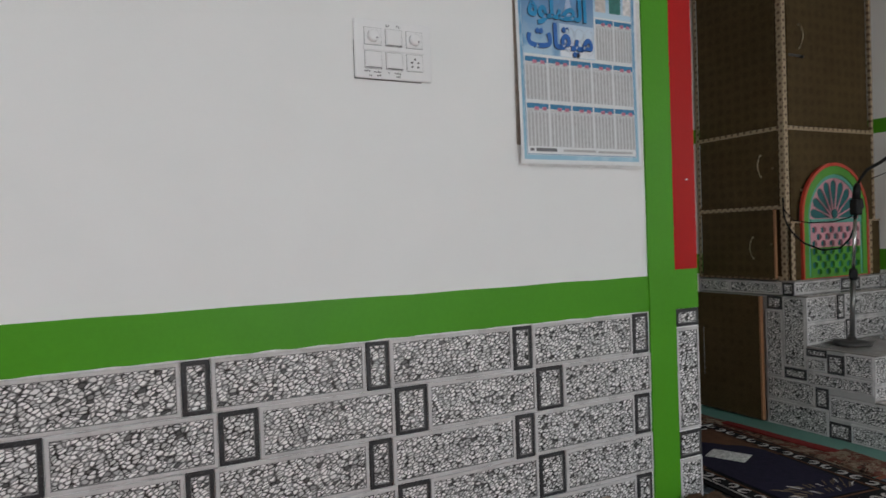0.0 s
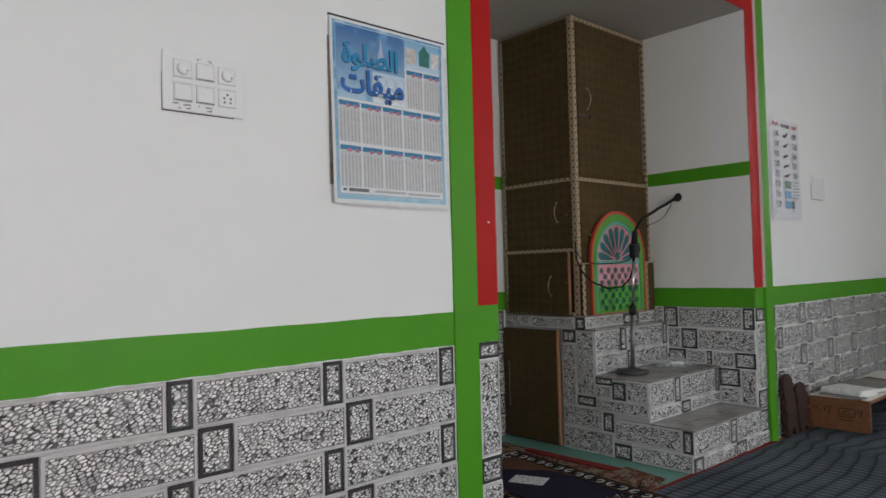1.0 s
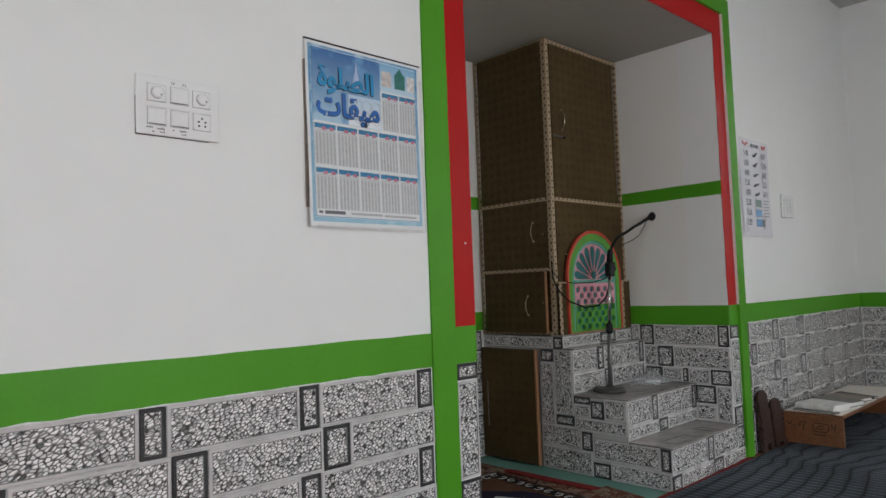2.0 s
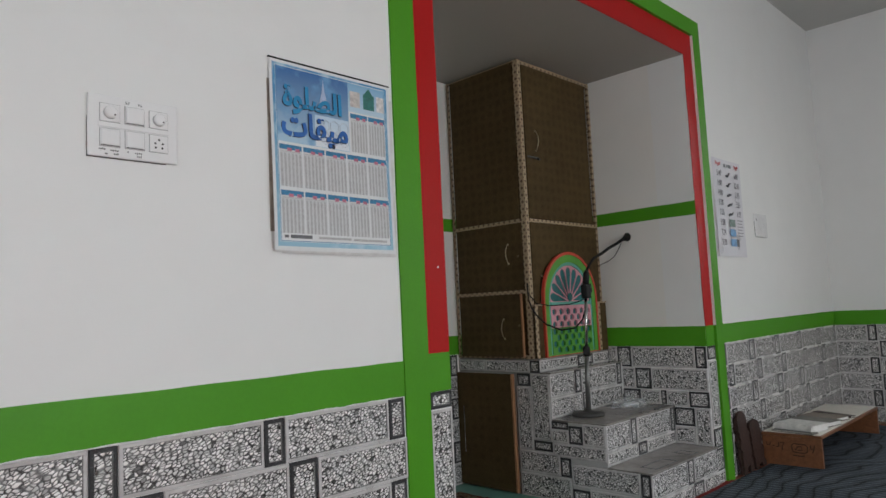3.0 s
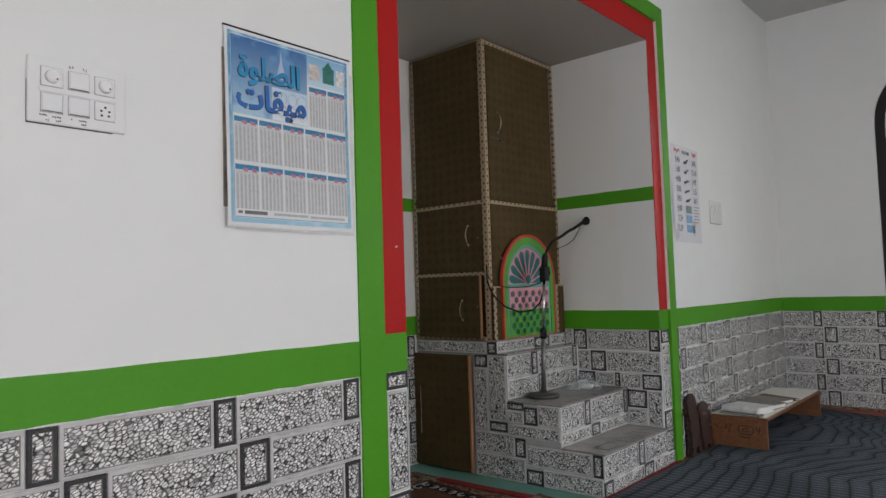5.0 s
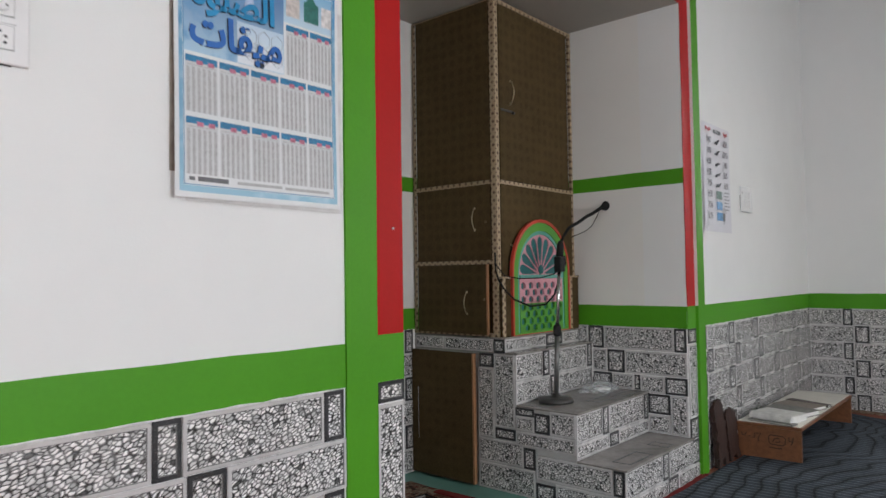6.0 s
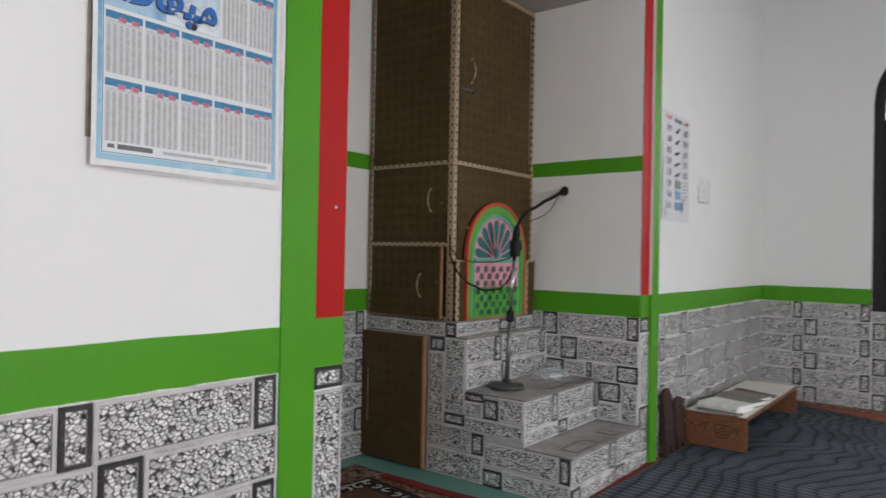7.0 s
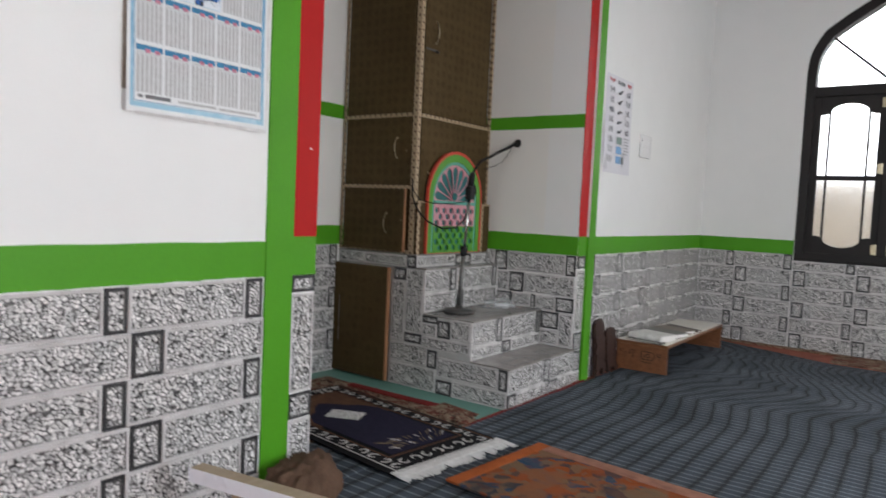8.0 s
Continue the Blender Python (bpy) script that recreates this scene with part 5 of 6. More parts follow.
        gl = part("pane", box(0.017, 0.021, ya, yb, z0 + 0.06, zm - 0.02), frosted, sash, "rippled pane")
        gl.visible_shadow = False
        yh = y0 + 0.012 if hinge > 0 else y1 - 0.012
        for z in (z0 + 0.06, zm + 0.08, z1 - 0.07):
            part("hinge", tube([(-0.006, yh, z - 0.045), (-0.006, yh, z + 0.045)], 0.008, 8), BRASS, sash, "brass hinge")
            part("hinge", box(-0.004, -0.0005, yh - 0.014, yh + 0.03, z - 0.04, z + 0.04), BRASS, sash, "brass hinge")
    part("sill", box(-0.055, 0.1, WIN_R - 0.0, WIN_L + 0.0, WIN_SILL - 0.003, WIN_SILL + 0.02, 0.004), DARK_WOOD, win)
    return win


arched_window()
yard_wall = setting("yard_wall", box(8.6, 8.8, -20, 12, -0.4, 1.75, 0.02), plain("sunlit_mud_plaster", (0.74, 0.64, 0.5), 0.9, vary=0.3, scale=3, grain=14), "pale mud-plastered yard wall")

# ---------------------------------------------------------------- low book bench and what stands on it
def book_bench():
    x0, x1, y0, y1, h = 2.95, 4.37, -0.405, -0.03, 0.207
    b = thing("book_bench", pose(x0, y0, 0.014), "low varnished wooden book bench with stencilled end, on the floor cloth", "bench")
    L, D = x1 - x0, y1 - y0
    part("top", box(0, L, 0, D, h - 0.02, h, 0.003), BENCH_WOOD, b)
    part("top_cloth", box(0.012, L - 0.012, 0.012, D - 0.006, h + 0.0002, h + 0.004, 0.001), plain("cream_oilcloth", (0.74, 0.71, 0.65), 0.5, vary=0.12, scale=8), b, "cream oilcloth cover")
    for k, x in enumerate((0.0, L - 0.022)):
        end = part("end_board", box(x, x + 0.022, 0.004, D - 0.004, 0, h - 0.0205, 0.002), BENCH_WOOD, b)
        if k == 0:
            mark = plain("burnt_stencil", (0.05, 0.025, 0.015), 0.7, relief=0)
            emblem = [(0.19, 0.098), (0.187, 0.135), (0.2, 0.146), (0.27, 0.144), (0.283, 0.132), (0.279, 0.1), (0.265, 0.09), (0.203, 0.091), (0.19, 0.098)]
            strokes = ([(0.03, 0.142), (0.032, 0.125), (0.048, 0.122), (0.056, 0.142)], [(0.068, 0.122), (0.08, 0.124)], [(0.092, 0.118), (0.104, 0.116), (0.108, 0.146)],
                       [(0.116, 0.146), (0.142, 0.148), (0.128, 0.12), (0.126, 0.096)], emblem, [(0.21, 0.105), (0.222, 0.128), (0.246, 0.13), (0.25, 0.108), (0.222, 0.106)],
                       [(0.3, 0.145), (0.303, 0.122), (0.322, 0.12)], [(0.326, 0.147), (0.322, 0.12), (0.312, 0.098)], [(0.19, 0.072), (0.23, 0.069), (0.262, 0.072)])
            for path in strokes:
                part("stencil_mark", tube([(0.0, D - a, z) for a, z in path], 0.0036, 5), mark, end, "dark stencil mark", Matrix.Diagonal((0.3, 1, 1, 1)))
    part("apron", box(0.022, L - 0.022, D - 0.03, D - 0.012, h - 0.075, h - 0.0205, 0.002), BENCH_WOOD, b)
    return h + 0.014 + 0.004


BENCH_TOP = book_bench()


PAGE_WHITE = plain("white_pages", (0.8, 0.79, 0.76), 0.7, vary=0.1, scale=30, grain=300)


def closed_book(x, y, turn, w, d, thick, cover, label):
    """A closed book: two cover boards, a rounded spine and a page block set back."""
    b = thing("book", pose(x, y, BENCH_TOP + 0.001, 0, 0, turn), label, "book", "books on the bench")
    part("cover", box(-w / 2, w / 2, -d / 2, d / 2, 0, 0.003, 0.001), cover, b)
    bm = box(-w / 2 + 0.006, w / 2 - 0.005, -d / 2 + 0.006, d / 2 - 0.006, 0.0032, thick - 0.0032, 0.002)
    part("page_block", bm, PAGE_WHITE, b, "cream page block")
    bm = box(-w / 2, w / 2, -d / 2, d / 2, thick - 0.003, thick, 0.001)
    for v in bm.verts:
        v.co.z += 0.004 * noise.noise(v.co * 9)
    part("cover", bm, cover, b)
    part("spine", tube([(-w / 2 - 0.001, -d / 2, thick / 2), (-w / 2 - 0.001, d / 2, thick / 2)], thick / 2, 10), cover, b)
    return b


GREY_COVER = plain("grey_cloth_cover", (0.19, 0.185, 0.17), 0.75, vary=0.3, scale=30, grain=260)
closed_book(3.125, -0.235, -12, 0.2, 0.26, 0.045, plain("pale_paper_cover", (0.7, 0.69, 0.66), 0.6, vary=0.25, scale=25, grain=260), "thick book with a pale paper cover lying on the bench")
closed_book(2.995, -0.225, 80, 0.27, 0.07, 0.012, GREY_COVER, "thin grey clothbound book lying before the open one")
closed_book(3.37, -0.235, -14, 0.2, 0.29, 0.03, GREY_COVER, "thick grey clothbound book lying on the bench")
closed_book(3.6, -0.235, -14, 0.19, 0.27, 0.024, plain("brown_grey_cover", (0.24, 0.205, 0.175), 0.75, vary=0.3, scale=30, grain=260), "faded brown-grey book lying on the bench")
closed_book(3.79, -0.25, -20, 0.06, 0.3, 0.014, plain("dark_brown_leather", (0.04, 0.024, 0.02), 0.5, vary=0.3), "narrow dark brown book lying on the bench")


def book_rest(x, w, h, lean):
    """An old folded wooden book rest, leaning on the tiles."""
    r = thing("folded_book_rest", pose(x, -0.062, 0.014, lean), "folded old reddish wooden book rest leaning on the tiled wall", "book rest", "folded book rests")
    for k, (y, hh) in enumerate(((0.0, h), (0.017, h * 0.93))):
        o = [(0.005, 0), (w * 0.33, 0.0), (w * 0.38, h * 0.1), (w * 0.62, h * 0.1), (w * 0.67, 0), (w - 0.004, 0.0), (w, hh * 0.5), (w - 0.008, hh * 0.88), (w * 0.8, hh * 0.95), (w * 0.55, hh), (0.02, hh * 0.985), (0.0, hh * 0.9), (0.006, hh * 0.45)]
        # worn, notched edges
        rough = []
        for (u0, a0), (u1, a1) in zip(o, o[1:] + o[:1]):
            n = max(1, round(math.hypot(u1 - u0, a1 - a0) / 0.014))
            for i in range(n):
                u, a = u0 + (u1 - u0) * i / n, a0 + (a1 - a0) * i / n
                j = 0.022 * noise.noise(Vector((u * 31 + x * 7, k * 3.0, a * 27))) + 0.01 * noise.noise(Vector((u * 90 + x * 7, k * 3.0, a * 83)))
                rough.append((u + j, max(0, a + j * 0.7) if a > 0.01 else 0.0))
        bm = prism(rough, 0.014, at=y)
        part("board", bm, OLD_WOOD, r)
    return r


book_rest(2.55, 0.155, 0.385, -4)
book_rest(2.742, 0.17, 0.305, -5)

# ---------------------------------------------------------------- what lies on the floor
def cloth_sheet(name, corners, nx, ny, z, amp, material, thick=0.004, freq=5.0, ragged=0.0, seed=0.0, slack=(0.5, 0.0)):
    """A soft sheet between four plan corners, with low folds, ragged edges and thickness. Corners: front left, front right, back right, back left.
    slack: how far along its right edge the sheet is drawn in, and by how much."""
    bm = bmesh.new()
    a, b, c, d = (Vector((*p, 0)) for p in corners)
    grid = []
    for j in range(ny + 1):
        row = []
        for i in range(nx + 1):
            u, v = i / nx, j / ny
            p = a * (1 - u) * (1 - v) + b * u * (1 - v) + c * u * v + d * (1 - u) * v
            p.x -= slack[1] * u ** 3 * min(v / slack[0], (1 - v) / (1 - slack[0]))
            edge = min(u, 1 - u, v, 1 - v)
            lift = amp * (0.5 + 0.5 * noise.noise(Vector((p.x * freq, p.y * freq, seed)))) * min(1, edge * 8 + 0.15)
            if ragged:
                p = p + Vector((noise.noise(Vector((p.x * 3, p.y * 3, seed + 4))), noise.noise(Vector((p.x * 3, p.y * 3, seed + 9))), 0)) * ragged
            row.append(bm.verts.new((p.x, p.y, z + thick + lift)))
        grid.append(row)
    faces = [bm.faces.new((r[i], r[i + 1], q[i + 1], q[i])) for r, q in zip(grid, grid[1:]) for i in range(nx)]
    out = bmesh.ops.extrude_face_region(bm, geom=faces)
    for g in out["geom"]:
        if isinstance(g, bmesh.types.BMVert):
            g.co.z = z
    bmesh.ops.recalc_face_normals(bm, faces=bm.faces[:])
    return bm


def floor_piece(name, bm, material, label, category):
    ob = part(name, bm, material, smooth=False)
    return tagged(ob, label, category)


BEIGE_RED = rug_pile("red_and_beige_floral_pile", [(0.17, 0.05, 0.036), (0.3, 0.22, 0.155), (0.05, 0.028, 0.022), (0.2, 0.12, 0.08), (0.36, 0.28, 0.205)], 22)
RED_EDGE = plain("red_carpet_edge", (0.2, 0.03, 0.028), 0.95, vary=0.25, scale=20, grain=250, relief=0.4, spec=0.1)
ORANGE = rug_pile("orange_patterned_pile", [(0.3, 0.075, 0.022), (0.065, 0.062, 0.07), (0.035, 0.075, 0.14), (0.28, 0.12, 0.06), (0.11, 0.065, 0.06), (0.34, 0.085, 0.025), (0.22, 0.14, 0.085)], 7)
ORANGE_EDGE = plain("orange_carpet_edge", (0.36, 0.095, 0.028), 0.95, vary=0.3, scale=14, grain=250, relief=0.4, spec=0.1)
TAN_EDGE = plain("tan_carpet_edge", (0.29, 0.14, 0.1), 0.95, vary=0.35, scale=18, grain=250, relief=0.4, spec=0.1)

# floral carpet in the niche, with a red edge, over the teal floor
floor_piece("floral_carpet", cloth_sheet("floral_carpet", ((0.02, 0.3), (1.2, -0.005), (1.275, 1.2), (0.02, 1.24)), 24, 28, 0.001, 0.01, BEIGE_RED, 0.006, 7.0, ragged=0.022), BEIGE_RED, "red and beige floral carpet on the niche floor", "carpet")
floor_piece("floral_carpet", cloth_sheet("floral_carpet", ((1.06, 0.0), (1.25, 0.03), (1.3, 0.3), (1.08, 0.34)), 10, 12, 0.014, 0.01, BEIGE_RED, 0.004, 9.0, ragged=0.02, seed=8), BEIGE_RED, "loose corner of red and beige floral carpet", "carpet")
floor_piece("carpet_edge", cloth_sheet("carpet_edge", ((1.19, 0.24), (1.255, 0.24), (1.235, 0.95), (1.185, 0.95)), 4, 30, 0.014, 0.008, RED_EDGE, 0.006, 8.0, ragged=0.018, seed=3), RED_EDGE, "worn red carpet edging in the niche", "carpet")
floor_piece("carpet_edge", cloth_sheet("carpet_edge", ((1.0, -0.07), (2.42, -0.06), (2.42, -0.008), (1.12, -0.0)), 24, 3, 0.001, 0.003, RED_EDGE, 0.008, ragged=0.006, seed=5), RED_EDGE, "red carpet edging along the foot of the steps", "carpet")
# the striped cloth over the prayer hall
floor_piece("striped_cloth", cloth_sheet("striped_cloth", ((0.55, -4.9), (4.3, -4.9), (4.85, -0.1), (0.86, -0.026)), 70, 80, 0.004, 0.014, CLOTH, 0.008, 3.0, 0.012, 1, (0.76, 0.31)), CLOTH, "slate blue striped cotton floor cloth with wavy folds", "floor cloth")
floor_piece("striped_cloth", cloth_sheet("striped_cloth", ((-1.2, -1.3), (0.62, -1.4), (0.95, -0.012), (-0.3, -0.012)), 30, 24, 0.001, 0.008, CLOTH, 0.005, 3.0, 0.02, 7), CLOTH, "slate blue striped cotton floor cloth under the rugs", "floor cloth")
floor_piece("striped_cloth", cloth_sheet("striped_cloth", ((0.01, -0.03), (0.72, -0.03), (0.8, 0.34), (0.01, 0.36)), 20, 8, 0.007, 0.006, CLOTH, 0.005, 3.0, 0.004, 9), CLOTH, "slate blue striped cotton cloth over the niche threshold", "floor cloth")
# orange rug
org = thing("orange_rug", pose(0, 0, 0), "worn orange patterned rug with a tan edge, on the striped cloth", "rug")
part("rug_field", cloth_sheet("rug_field", ((0.19, -2.33), (0.774, -2.4), (0.946, -0.506), (0.378, -0.445)), 16, 30, 0.029, 0.006, ORANGE, 0.008, ragged=0.008, seed=2), ORANGE, org)
part("edging", cloth_sheet("edging", ((0.775, -2.4), (0.85, -2.4), (1.022, -0.513), (0.947, -0.506)), 4, 34, 0.029, 0.01, TAN_EDGE, 0.009, 9.0, ragged=0.01, seed=2), TAN_EDGE, org, "tan woven edge")
part("edging", cloth_sheet("edging", ((0.378, -0.444), (1.022, -0.512), (1.033, -0.45), (0.386, -0.382)), 18, 3, 0.029, 0.006, ORANGE_EDGE, 0.009, ragged=0.008, seed=2), ORANGE_EDGE, org, "plain orange edge")


def prayer_rug():
    """Navy prayer rug with a white scrolled border on black, and a white fringe."""
    r = thing("prayer_rug", pose(0.622, -0.245, 0.022, 0, 0, -7), "navy prayer rug with black and white scrolled border and white fringe", "rug")
    W, L = 0.68, 1.24
    navy = plain("navy_pile", (0.02, 0.018, 0.036), 0.95, vary=0.3, scale=30, grain=320, relief=0.5, spec=0.1)
    black = plain("black_pile", (0.012, 0.011, 0.013), 0.95, vary=0.3, scale=30, grain=320, relief=0.5, spec=0.1)
    white = plain("white_wool", (0.62, 0.61, 0.6), 0.95, vary=0.2, scale=40, grain=320, relief=0.5, spec=0.1)
    grey = plain("greyed_white_wool", (0.4, 0.385, 0.375), 0.95, vary=0.45, scale=45, grain=320, relief=0.5, spec=0.1)
    pale = plain("soiled_white_wool", (0.44, 0.425, 0.41), 0.95, vary=0.4, scale=70, grain=320, relief=0.5, spec=0.1)
    brown = plain("brown_pile", (0.1, 0.05, 0.03), 0.95, vary=0.35, scale=20, grain=300, relief=0.5, spec=0.1)
    part("field", cloth_sheet("field", ((-W / 2, 0), (W / 2, 0), (W / 2, L), (-W / 2, L)), 14, 24, 0, 0.004, black, 0.006), black, r)
    part("arch_panel", cloth_sheet("arch_panel", ((-0.22, 0.66), (0.22, 0.66), (0.22, 1.118), (-0.22, 1.118)), 8, 8, 0.0105, 0.001, brown, 0.001), brown, r, "worn brown panel")
    bm = bmesh.new()
    arch = [(-0.2, 0.18), (0.2, 0.18), (0.205, 0.74), (0.16, 0.83), (0.1, 0.87), (0.06, 0.93), (0.0, 0.98), (-0.06, 0.93), (-0.1, 0.87), (-0.16, 0.83), (-0.205, 0.74)]
    low = [bm.verts.new((x, y, 0.0108)) for x, y in arch]
    high = [bm.verts.new((x, y, 0.0142)) for x, y in arch]
    bm.faces.new(high)
    bm.faces.new(low[::-1])
    for i in range(len(arch)):
        j = (i + 1) % len(arch)
        bm.faces.new((low[i], low[j], high[j], high[i]))
    part("panel", bm, navy, r, "navy panel with a pointed arch")
    for a, b, c, d in ((-0.235, 0.235, 0.155, 0.163), (-0.235, 0.235, 1.125, 1.133), (-0.235, -0.227, 0.163, 1.125), (0.227, 0.235, 0.163, 1.125), (-0.31, 0.31, 0.012, 0.02), (-0.31, 0.31, 1.2, 1.208), (-0.31, -0.303, 0.02, 1.2), (0.303, 0.31, 0.02, 1.2)):
        part("border_line", box(a, b, c, d, 0.0102, 0.0122), brown if a > -0.3 else grey, r)
    # scrolls of the border
    def scroll(x, y, turn):
        pts = [(0.026 * math.cos(k * 0.68) * (1 - k * 0.03), 0.022 * math.sin(k * 0.68) * (1 - k * 0.03), 0.0) for k in range(8)]
        part("scroll", tube(pts, [0.004, 0.007, 0.0082, 0.0072, 0.0064, 0.0058, 0.005, 0.003], 5), pale, r, "", pose(x, y, 0.0115, 0, 0, turn) @ Matrix.Diagonal((1, 1, 0.25, 1)))
    part("end_band", box(-W / 2, W / 2, -0.034, 0.03, 0.0065, 0.0115, 0.001), white, r, "white woven end band")
    for k in range(16):
        for x, t in ((-0.268, 0), (0.268, 180)):
            scroll(x + 0.004 * (k % 2), 0.07 + k * 0.0735, t + 180 * (k % 2) + random.uniform(-25, 25))
    for k in range(7):
        for y in (0.09, 1.165):
            scroll(-0.205 + 0.068 * k, y, 90 + 180 * (k % 2) + random.uniform(-25, 25))
    # worn gold flowers near the foot of the panel
    gold = plain("faded_gold_pile", (0.15, 0.115, 0.08), 0.95, vary=0.4, scale=60, relief=0.4, spec=0.1)
    for k in range(26):
        x = -0.13 + 0.3 * (k % 13) / 12 + random.uniform(-0.01, 0.01)
        y = 0.2 + (0.06 if k >= 13 else 0.0) + random.uniform(0, 0.02)
        lean = (x - 0.02) * 0.3 + random.uniform(-0.02, 0.02)
        part("leaf_motif", tube([(x, y, 0.0145), (x + lean * 0.5, y + 0.025, 0.0147), (x + lean, y + random.uniform(0.032, 0.052), 0.0145)], [0.002, 0.0042, 0.001], 4), gold if k % 4 else grey, r, "", Matrix.Diagonal((1, 1, 1, 1)))
    bm = bmesh.new()
    # knotted tufts of a few strands each
    for k in range(22):
        x = -W / 2 + 0.012 + k * (W - 0.024) / 21
        lean, long = random.uniform(-0.012, 0.012), random.uniform(0.055, 0.085)
        for s in range(6):
            u = (s - 2.5) * 0.0046
            tip = x + 1.25 * u + lean + random.uniform(-0.006, 0.006)
            tube([(x + 0.7 * u, 0.004, 0.007), (x + u + lean * 0.5, -long * 0.5, 0.006), (tip, -long - random.uniform(0, 0.015), 0.003)], [0.0042, 0.0042, 0.0022], 4, bm=bm)
    part("fringe", bm, white, r, "white tasselled fringe")
    return r


prayer_rug()


def loose_paper():
    p = thing("paper_sheet", pose(0.70, 0.485, 0.036, 0, 0, 24) @ Matrix.Diagonal((0.85, 0.9, 1, 1)), "small printed sheet of paper lying on the prayer rug", "paper")
    bm = cloth_sheet("leaf", ((-0.075, -0.1), (0.075, -0.1), (0.075, 0.1), (-0.075, 0.1)), 6, 6, 0.002, 0.008, SHEET, 0.0008, 14)
    part("leaf", bm, plain("grey_printed_leaf", (0.5, 0.5, 0.49), 0.6, vary=0.75, scale=55, grain=260), p)
    return p


loose_paper()


def sack():
    """A slumped brown cloth bundle at the foot of the niche's frame."""
    bm = bmesh.new()
    bmesh.ops.create_icosphere(bm, subdivisions=5, radius=1.0)
    for v in bm.verts:
        n = 0.2 * noise.noise(v.co * 1.6) + 0.16 * noise.noise(Vector((v.co.x * 5, v.co.y * 5, v.co.z * 1.5))) + 0.07 * noise.noise(v.co * 9) + 0.1 * abs(noise.noise(v.co * 11)) + 0.09 * noise.noise(v.co * 27)
        flat = v.co.z if v.co.z < 0.55 else 0.55 + (v.co.z - 0.55) * 0.45
        v.co = Vector((v.co.x * 0.15 * (1 + n) * (1.12 - 0.25 * v.co.z), v.co.y * 0.1 * (1 + n), max(0, 0.09 + flat * 0.128 * (1 + n))))
    ob = part("cloth_sack", bm, plain("brown_rough_cloth", (0.115, 0.07, 0.048), 0.95, vary=0.4, scale=12, grain=220, relief=0.6, spec=0.1), smooth=True)
    ob.matrix_basis = pose(-0.135, -0.13, 0.012, 0, 0, 10)
    return tagged(ob, "slumped brown cloth sack on the floor beside the niche frame", "sack")


sack()


def low_desk():
    """The corner of a low desk with a white edge band."""
    d = thing("low_desk", pose(-0.613, -0.15, 0.006, 0, 0, 0), "low wooden reading desk with a white edge band", "desk")
    wood = timber("pale_desk_wood", (0.28, 0.21, 0.14), (0.42, 0.33, 0.24), (1, 8, 8))
    white = plain("white_edge_band", (0.82, 0.82, 0.88), 0.3, vary=0.05)
    m = pose(0, 0, 0.28, 0, 0, -80)
    part("top", box(0.0, 0.9, 0.0, 0.05, 0.0, 0.018, 0.002), wood, d, "", m)
    part("edge_band", box(0.0, 0.9, -0.004, -0.0005, -0.024, 0.0185, 0.001), white, d, "white edge band", m)
    for x in (0.16, 0.8):
        part("leg", box(x, x + 0.03, 0.008, 0.042, -0.28, -0.0005, 0.002), wood, d, "", m)
    return d


low_desk()

# mats and rough stones' colours along the window wall
floor_piece("runner_mat", cloth_sheet("runner_mat", ((4.3, -4.9), (4.93, -4.9), (4.95, -0.08), (4.4, -0.08)), 8, 60, 0.001, 0.004, RED_EDGE, 0.003, ragged=0.01, seed=11), plain("faded_terracotta_runner", (0.28, 0.1, 0.07), 0.95, vary=0.3, scale=9, grain=240, relief=0.4, spec=0.1), "faded terracotta runner along the window wall", "mat")
floor_piece("floral_runner", cloth_sheet("floral_runner", ((4.42, -4.9), (4.93, -4.9), (4.93, -1.22), (4.47, -1.2)), 8, 60, 0.008, 0.008, BEIGE_RED, 0.004, ragged=0.03, seed=12), BEIGE_RED, "red and beige floral runner along the window wall", "mat")
floor_piece("floral_runner", cloth_sheet("floral_runner", ((4.84, -1.3), (4.935, -1.3), (4.935, -0.05), (4.84, -0.05)), 5, 40, 0.008, 0.014, BEIGE_RED, 0.004, 14.0, ragged=0.025, seed=14), BEIGE_RED, "frayed beige floral strip along the foot of the tiles", "mat")

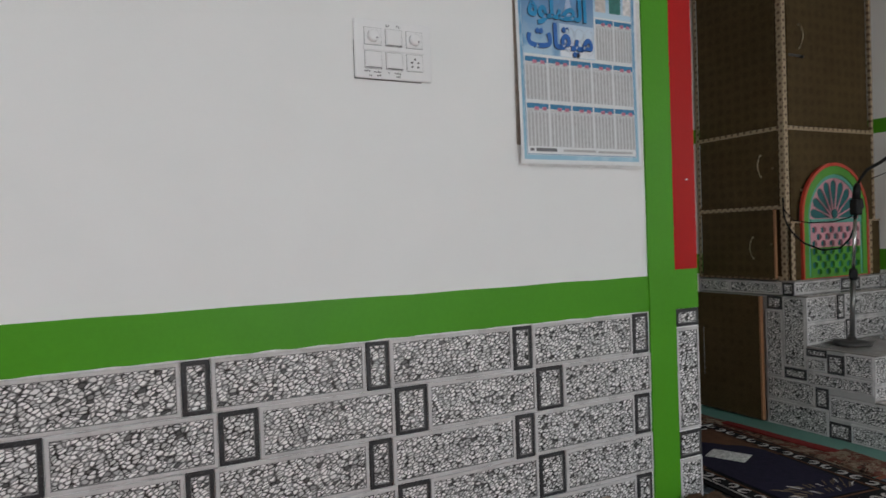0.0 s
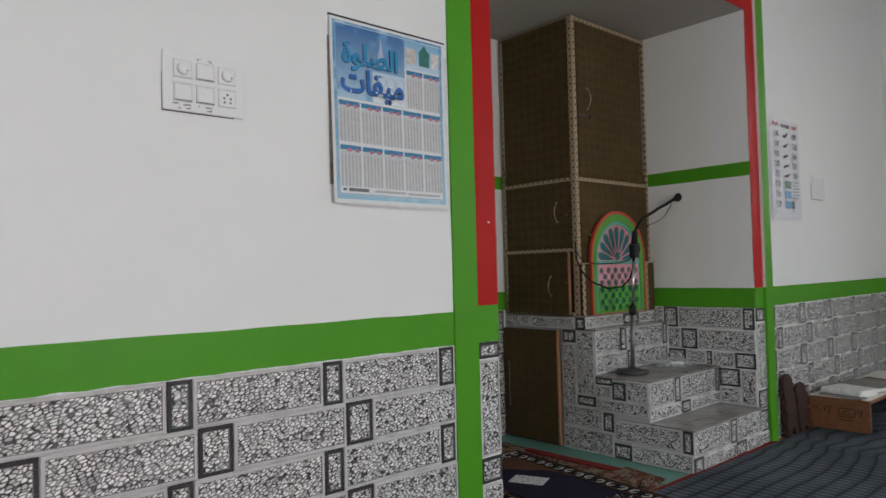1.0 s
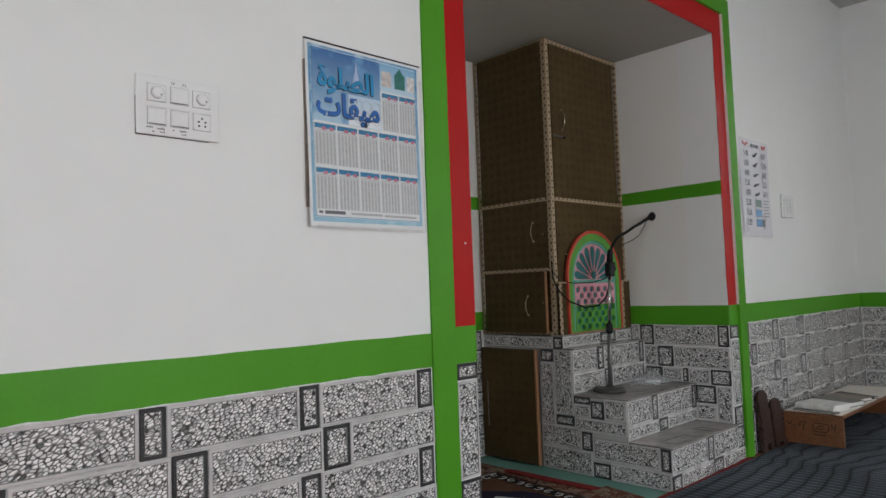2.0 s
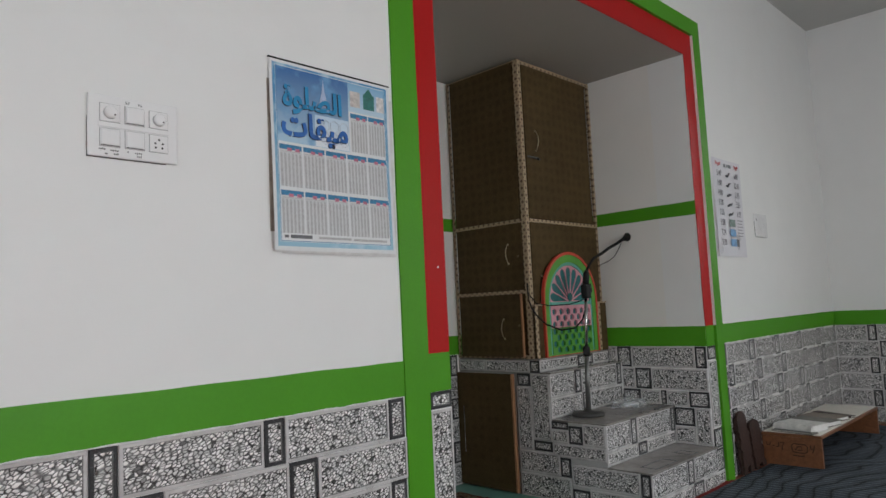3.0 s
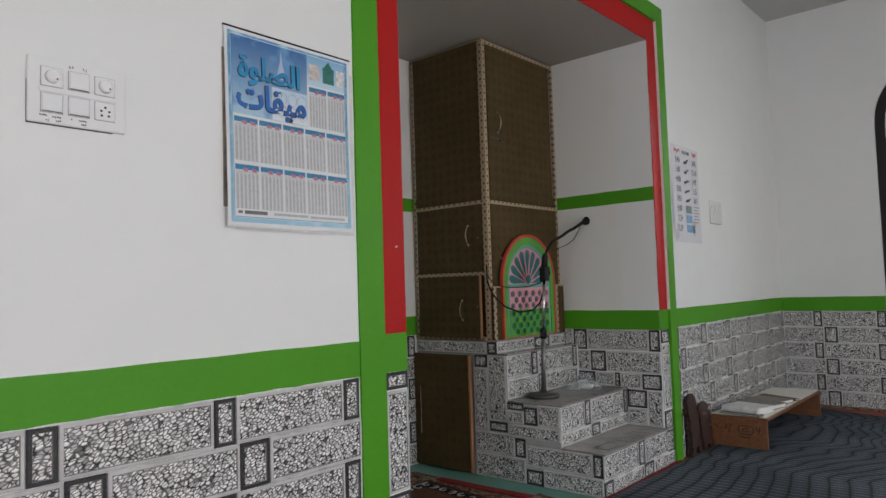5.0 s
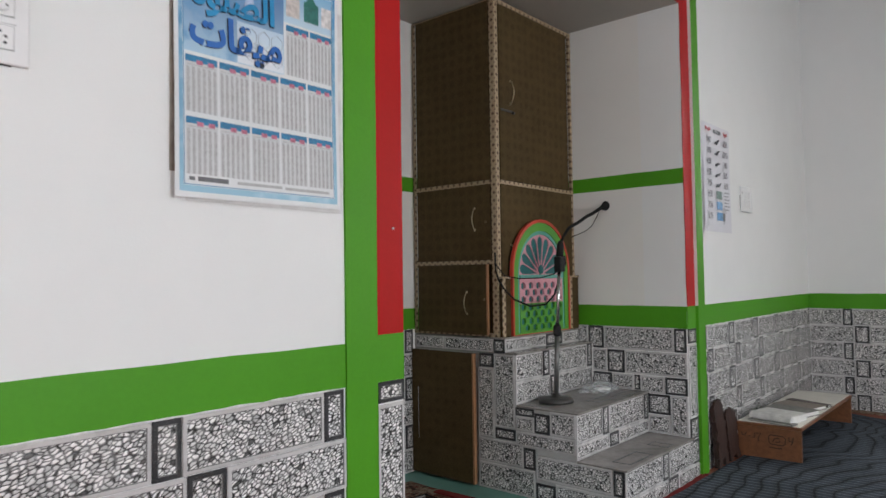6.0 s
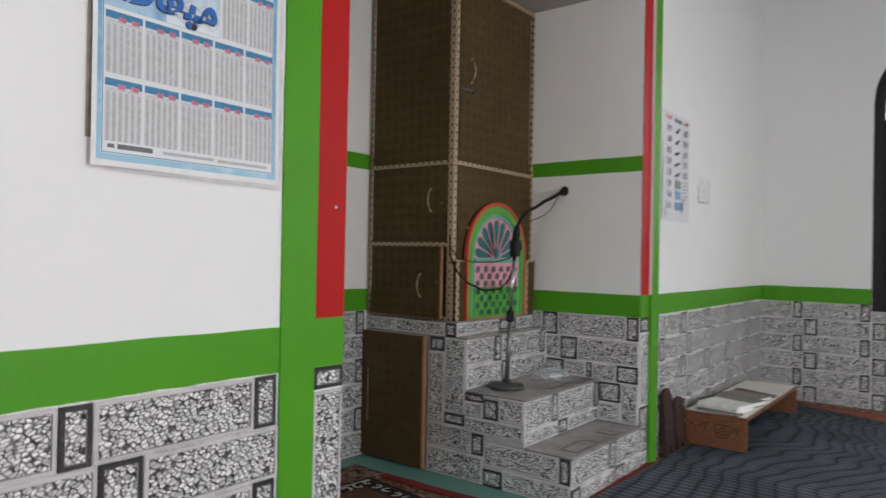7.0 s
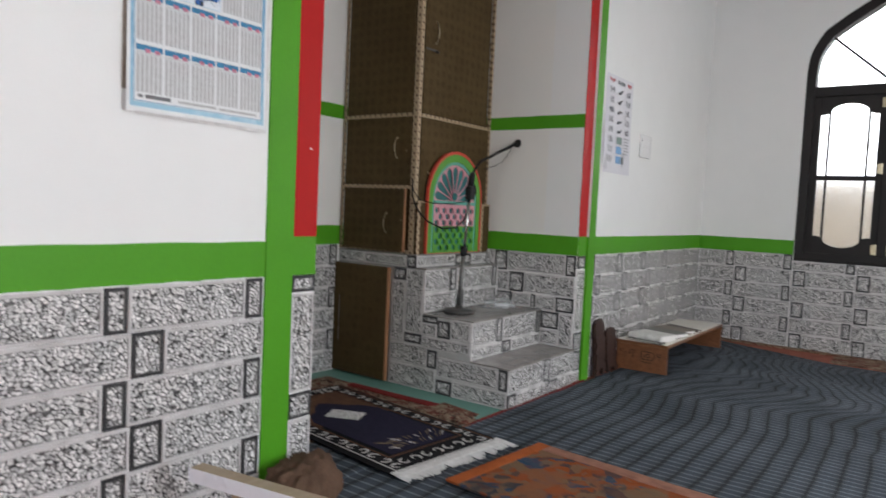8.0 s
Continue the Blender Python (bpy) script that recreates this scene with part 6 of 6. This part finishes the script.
# ---------------------------------------------------------------- tiles of the walls
FACE_SOUTH = pose(0, 0, 0)                                # faces -y, u runs along +x
dado(wall_main, FACE_SOUTH, -2.75, FRAME_L, 0.015)
dado(wall_main, FACE_SOUTH, FRAME_R, ROOM_R, 3.752, narrow=0.105, wide=0.088, step=0.122)
EAST = pose(ROOM_R, 0, 0, 0, 0, -90)                      # faces -x, u runs along -y
dado(wall_east, EAST, 0.0, -WIN_L, 1.07)
dado(wall_east, EAST, -WIN_L, -WIN_R, 1.07, cap=WIN_SILL - 0.004)
dado(wall_east, EAST, -WIN_R, 3.1, 1.07)
dado(wall_niche_back, pose(0, NICHE_B, 0), 0.0, STEP_X - 0.005, 2.191)
# narrow upright tiles under the red frame
for x0, x1, rows in ((EDGE_L, 0.0, ((0.775, 0.84, True), (0.40, 0.772, False), (0.298, 0.397, True), (0.0, 0.295, False))),
                     (NICHE_R, EDGE_R, ((0.755, 0.84, True), (0.34, 0.752, False), (0.218, 0.337, True), (0.08, 0.215, True), (0.0, 0.077, False)))):
    for z0, z1, dark in rows:
        lay(wall_main, FACE_SOUTH, x0, z0, x1 - x0, z1 - z0, dark)


# beads of white cement along the top of the tiles and up the corner
CEMENT = plain("white_cement_bead", (0.7, 0.69, 0.68), 0.8, vary=0.25, scale=30, grain=200, relief=0.3)


def cement_bead(start, end, seed):
    """A thin run of cement, smeared by hand: thick and thin, here and there broken off."""
    a, b = Vector(start), Vector(end)
    n = max(6, round((b - a).length / 0.02))
    points, radii = [], []
    for k in range(n + 1):
        wave = noise.noise(Vector((k * 0.31, seed, 0.0)))
        points.append(tuple(a + (b - a) * k / n + Vector((0, 0, 0.0012 * wave)) * (1 if abs(b.z - a.z) < 0.1 else 0)))
        radii.append(max(0.0006, 0.0026 + 0.004 * wave))
    return setting("trim", tube(points, radii, 6), CEMENT, "thin smeared white cement bead along the tiles")


cement_bead((-2.75, -0.0035, TILE_TOP + 0.001), (FRAME_L - 0.004, -0.0035, TILE_TOP + 0.001), 1.0)
cement_bead((FRAME_R + 0.004, -0.0035, TILE_TOP + 0.001), (ROOM_R - 0.01, -0.0035, TILE_TOP + 0.001), 2.0)
cement_bead((ROOM_R - 0.0075, -0.0075, 0.02), (ROOM_R - 0.0075, -0.0075, TILE_TOP - 0.003), 3.0)
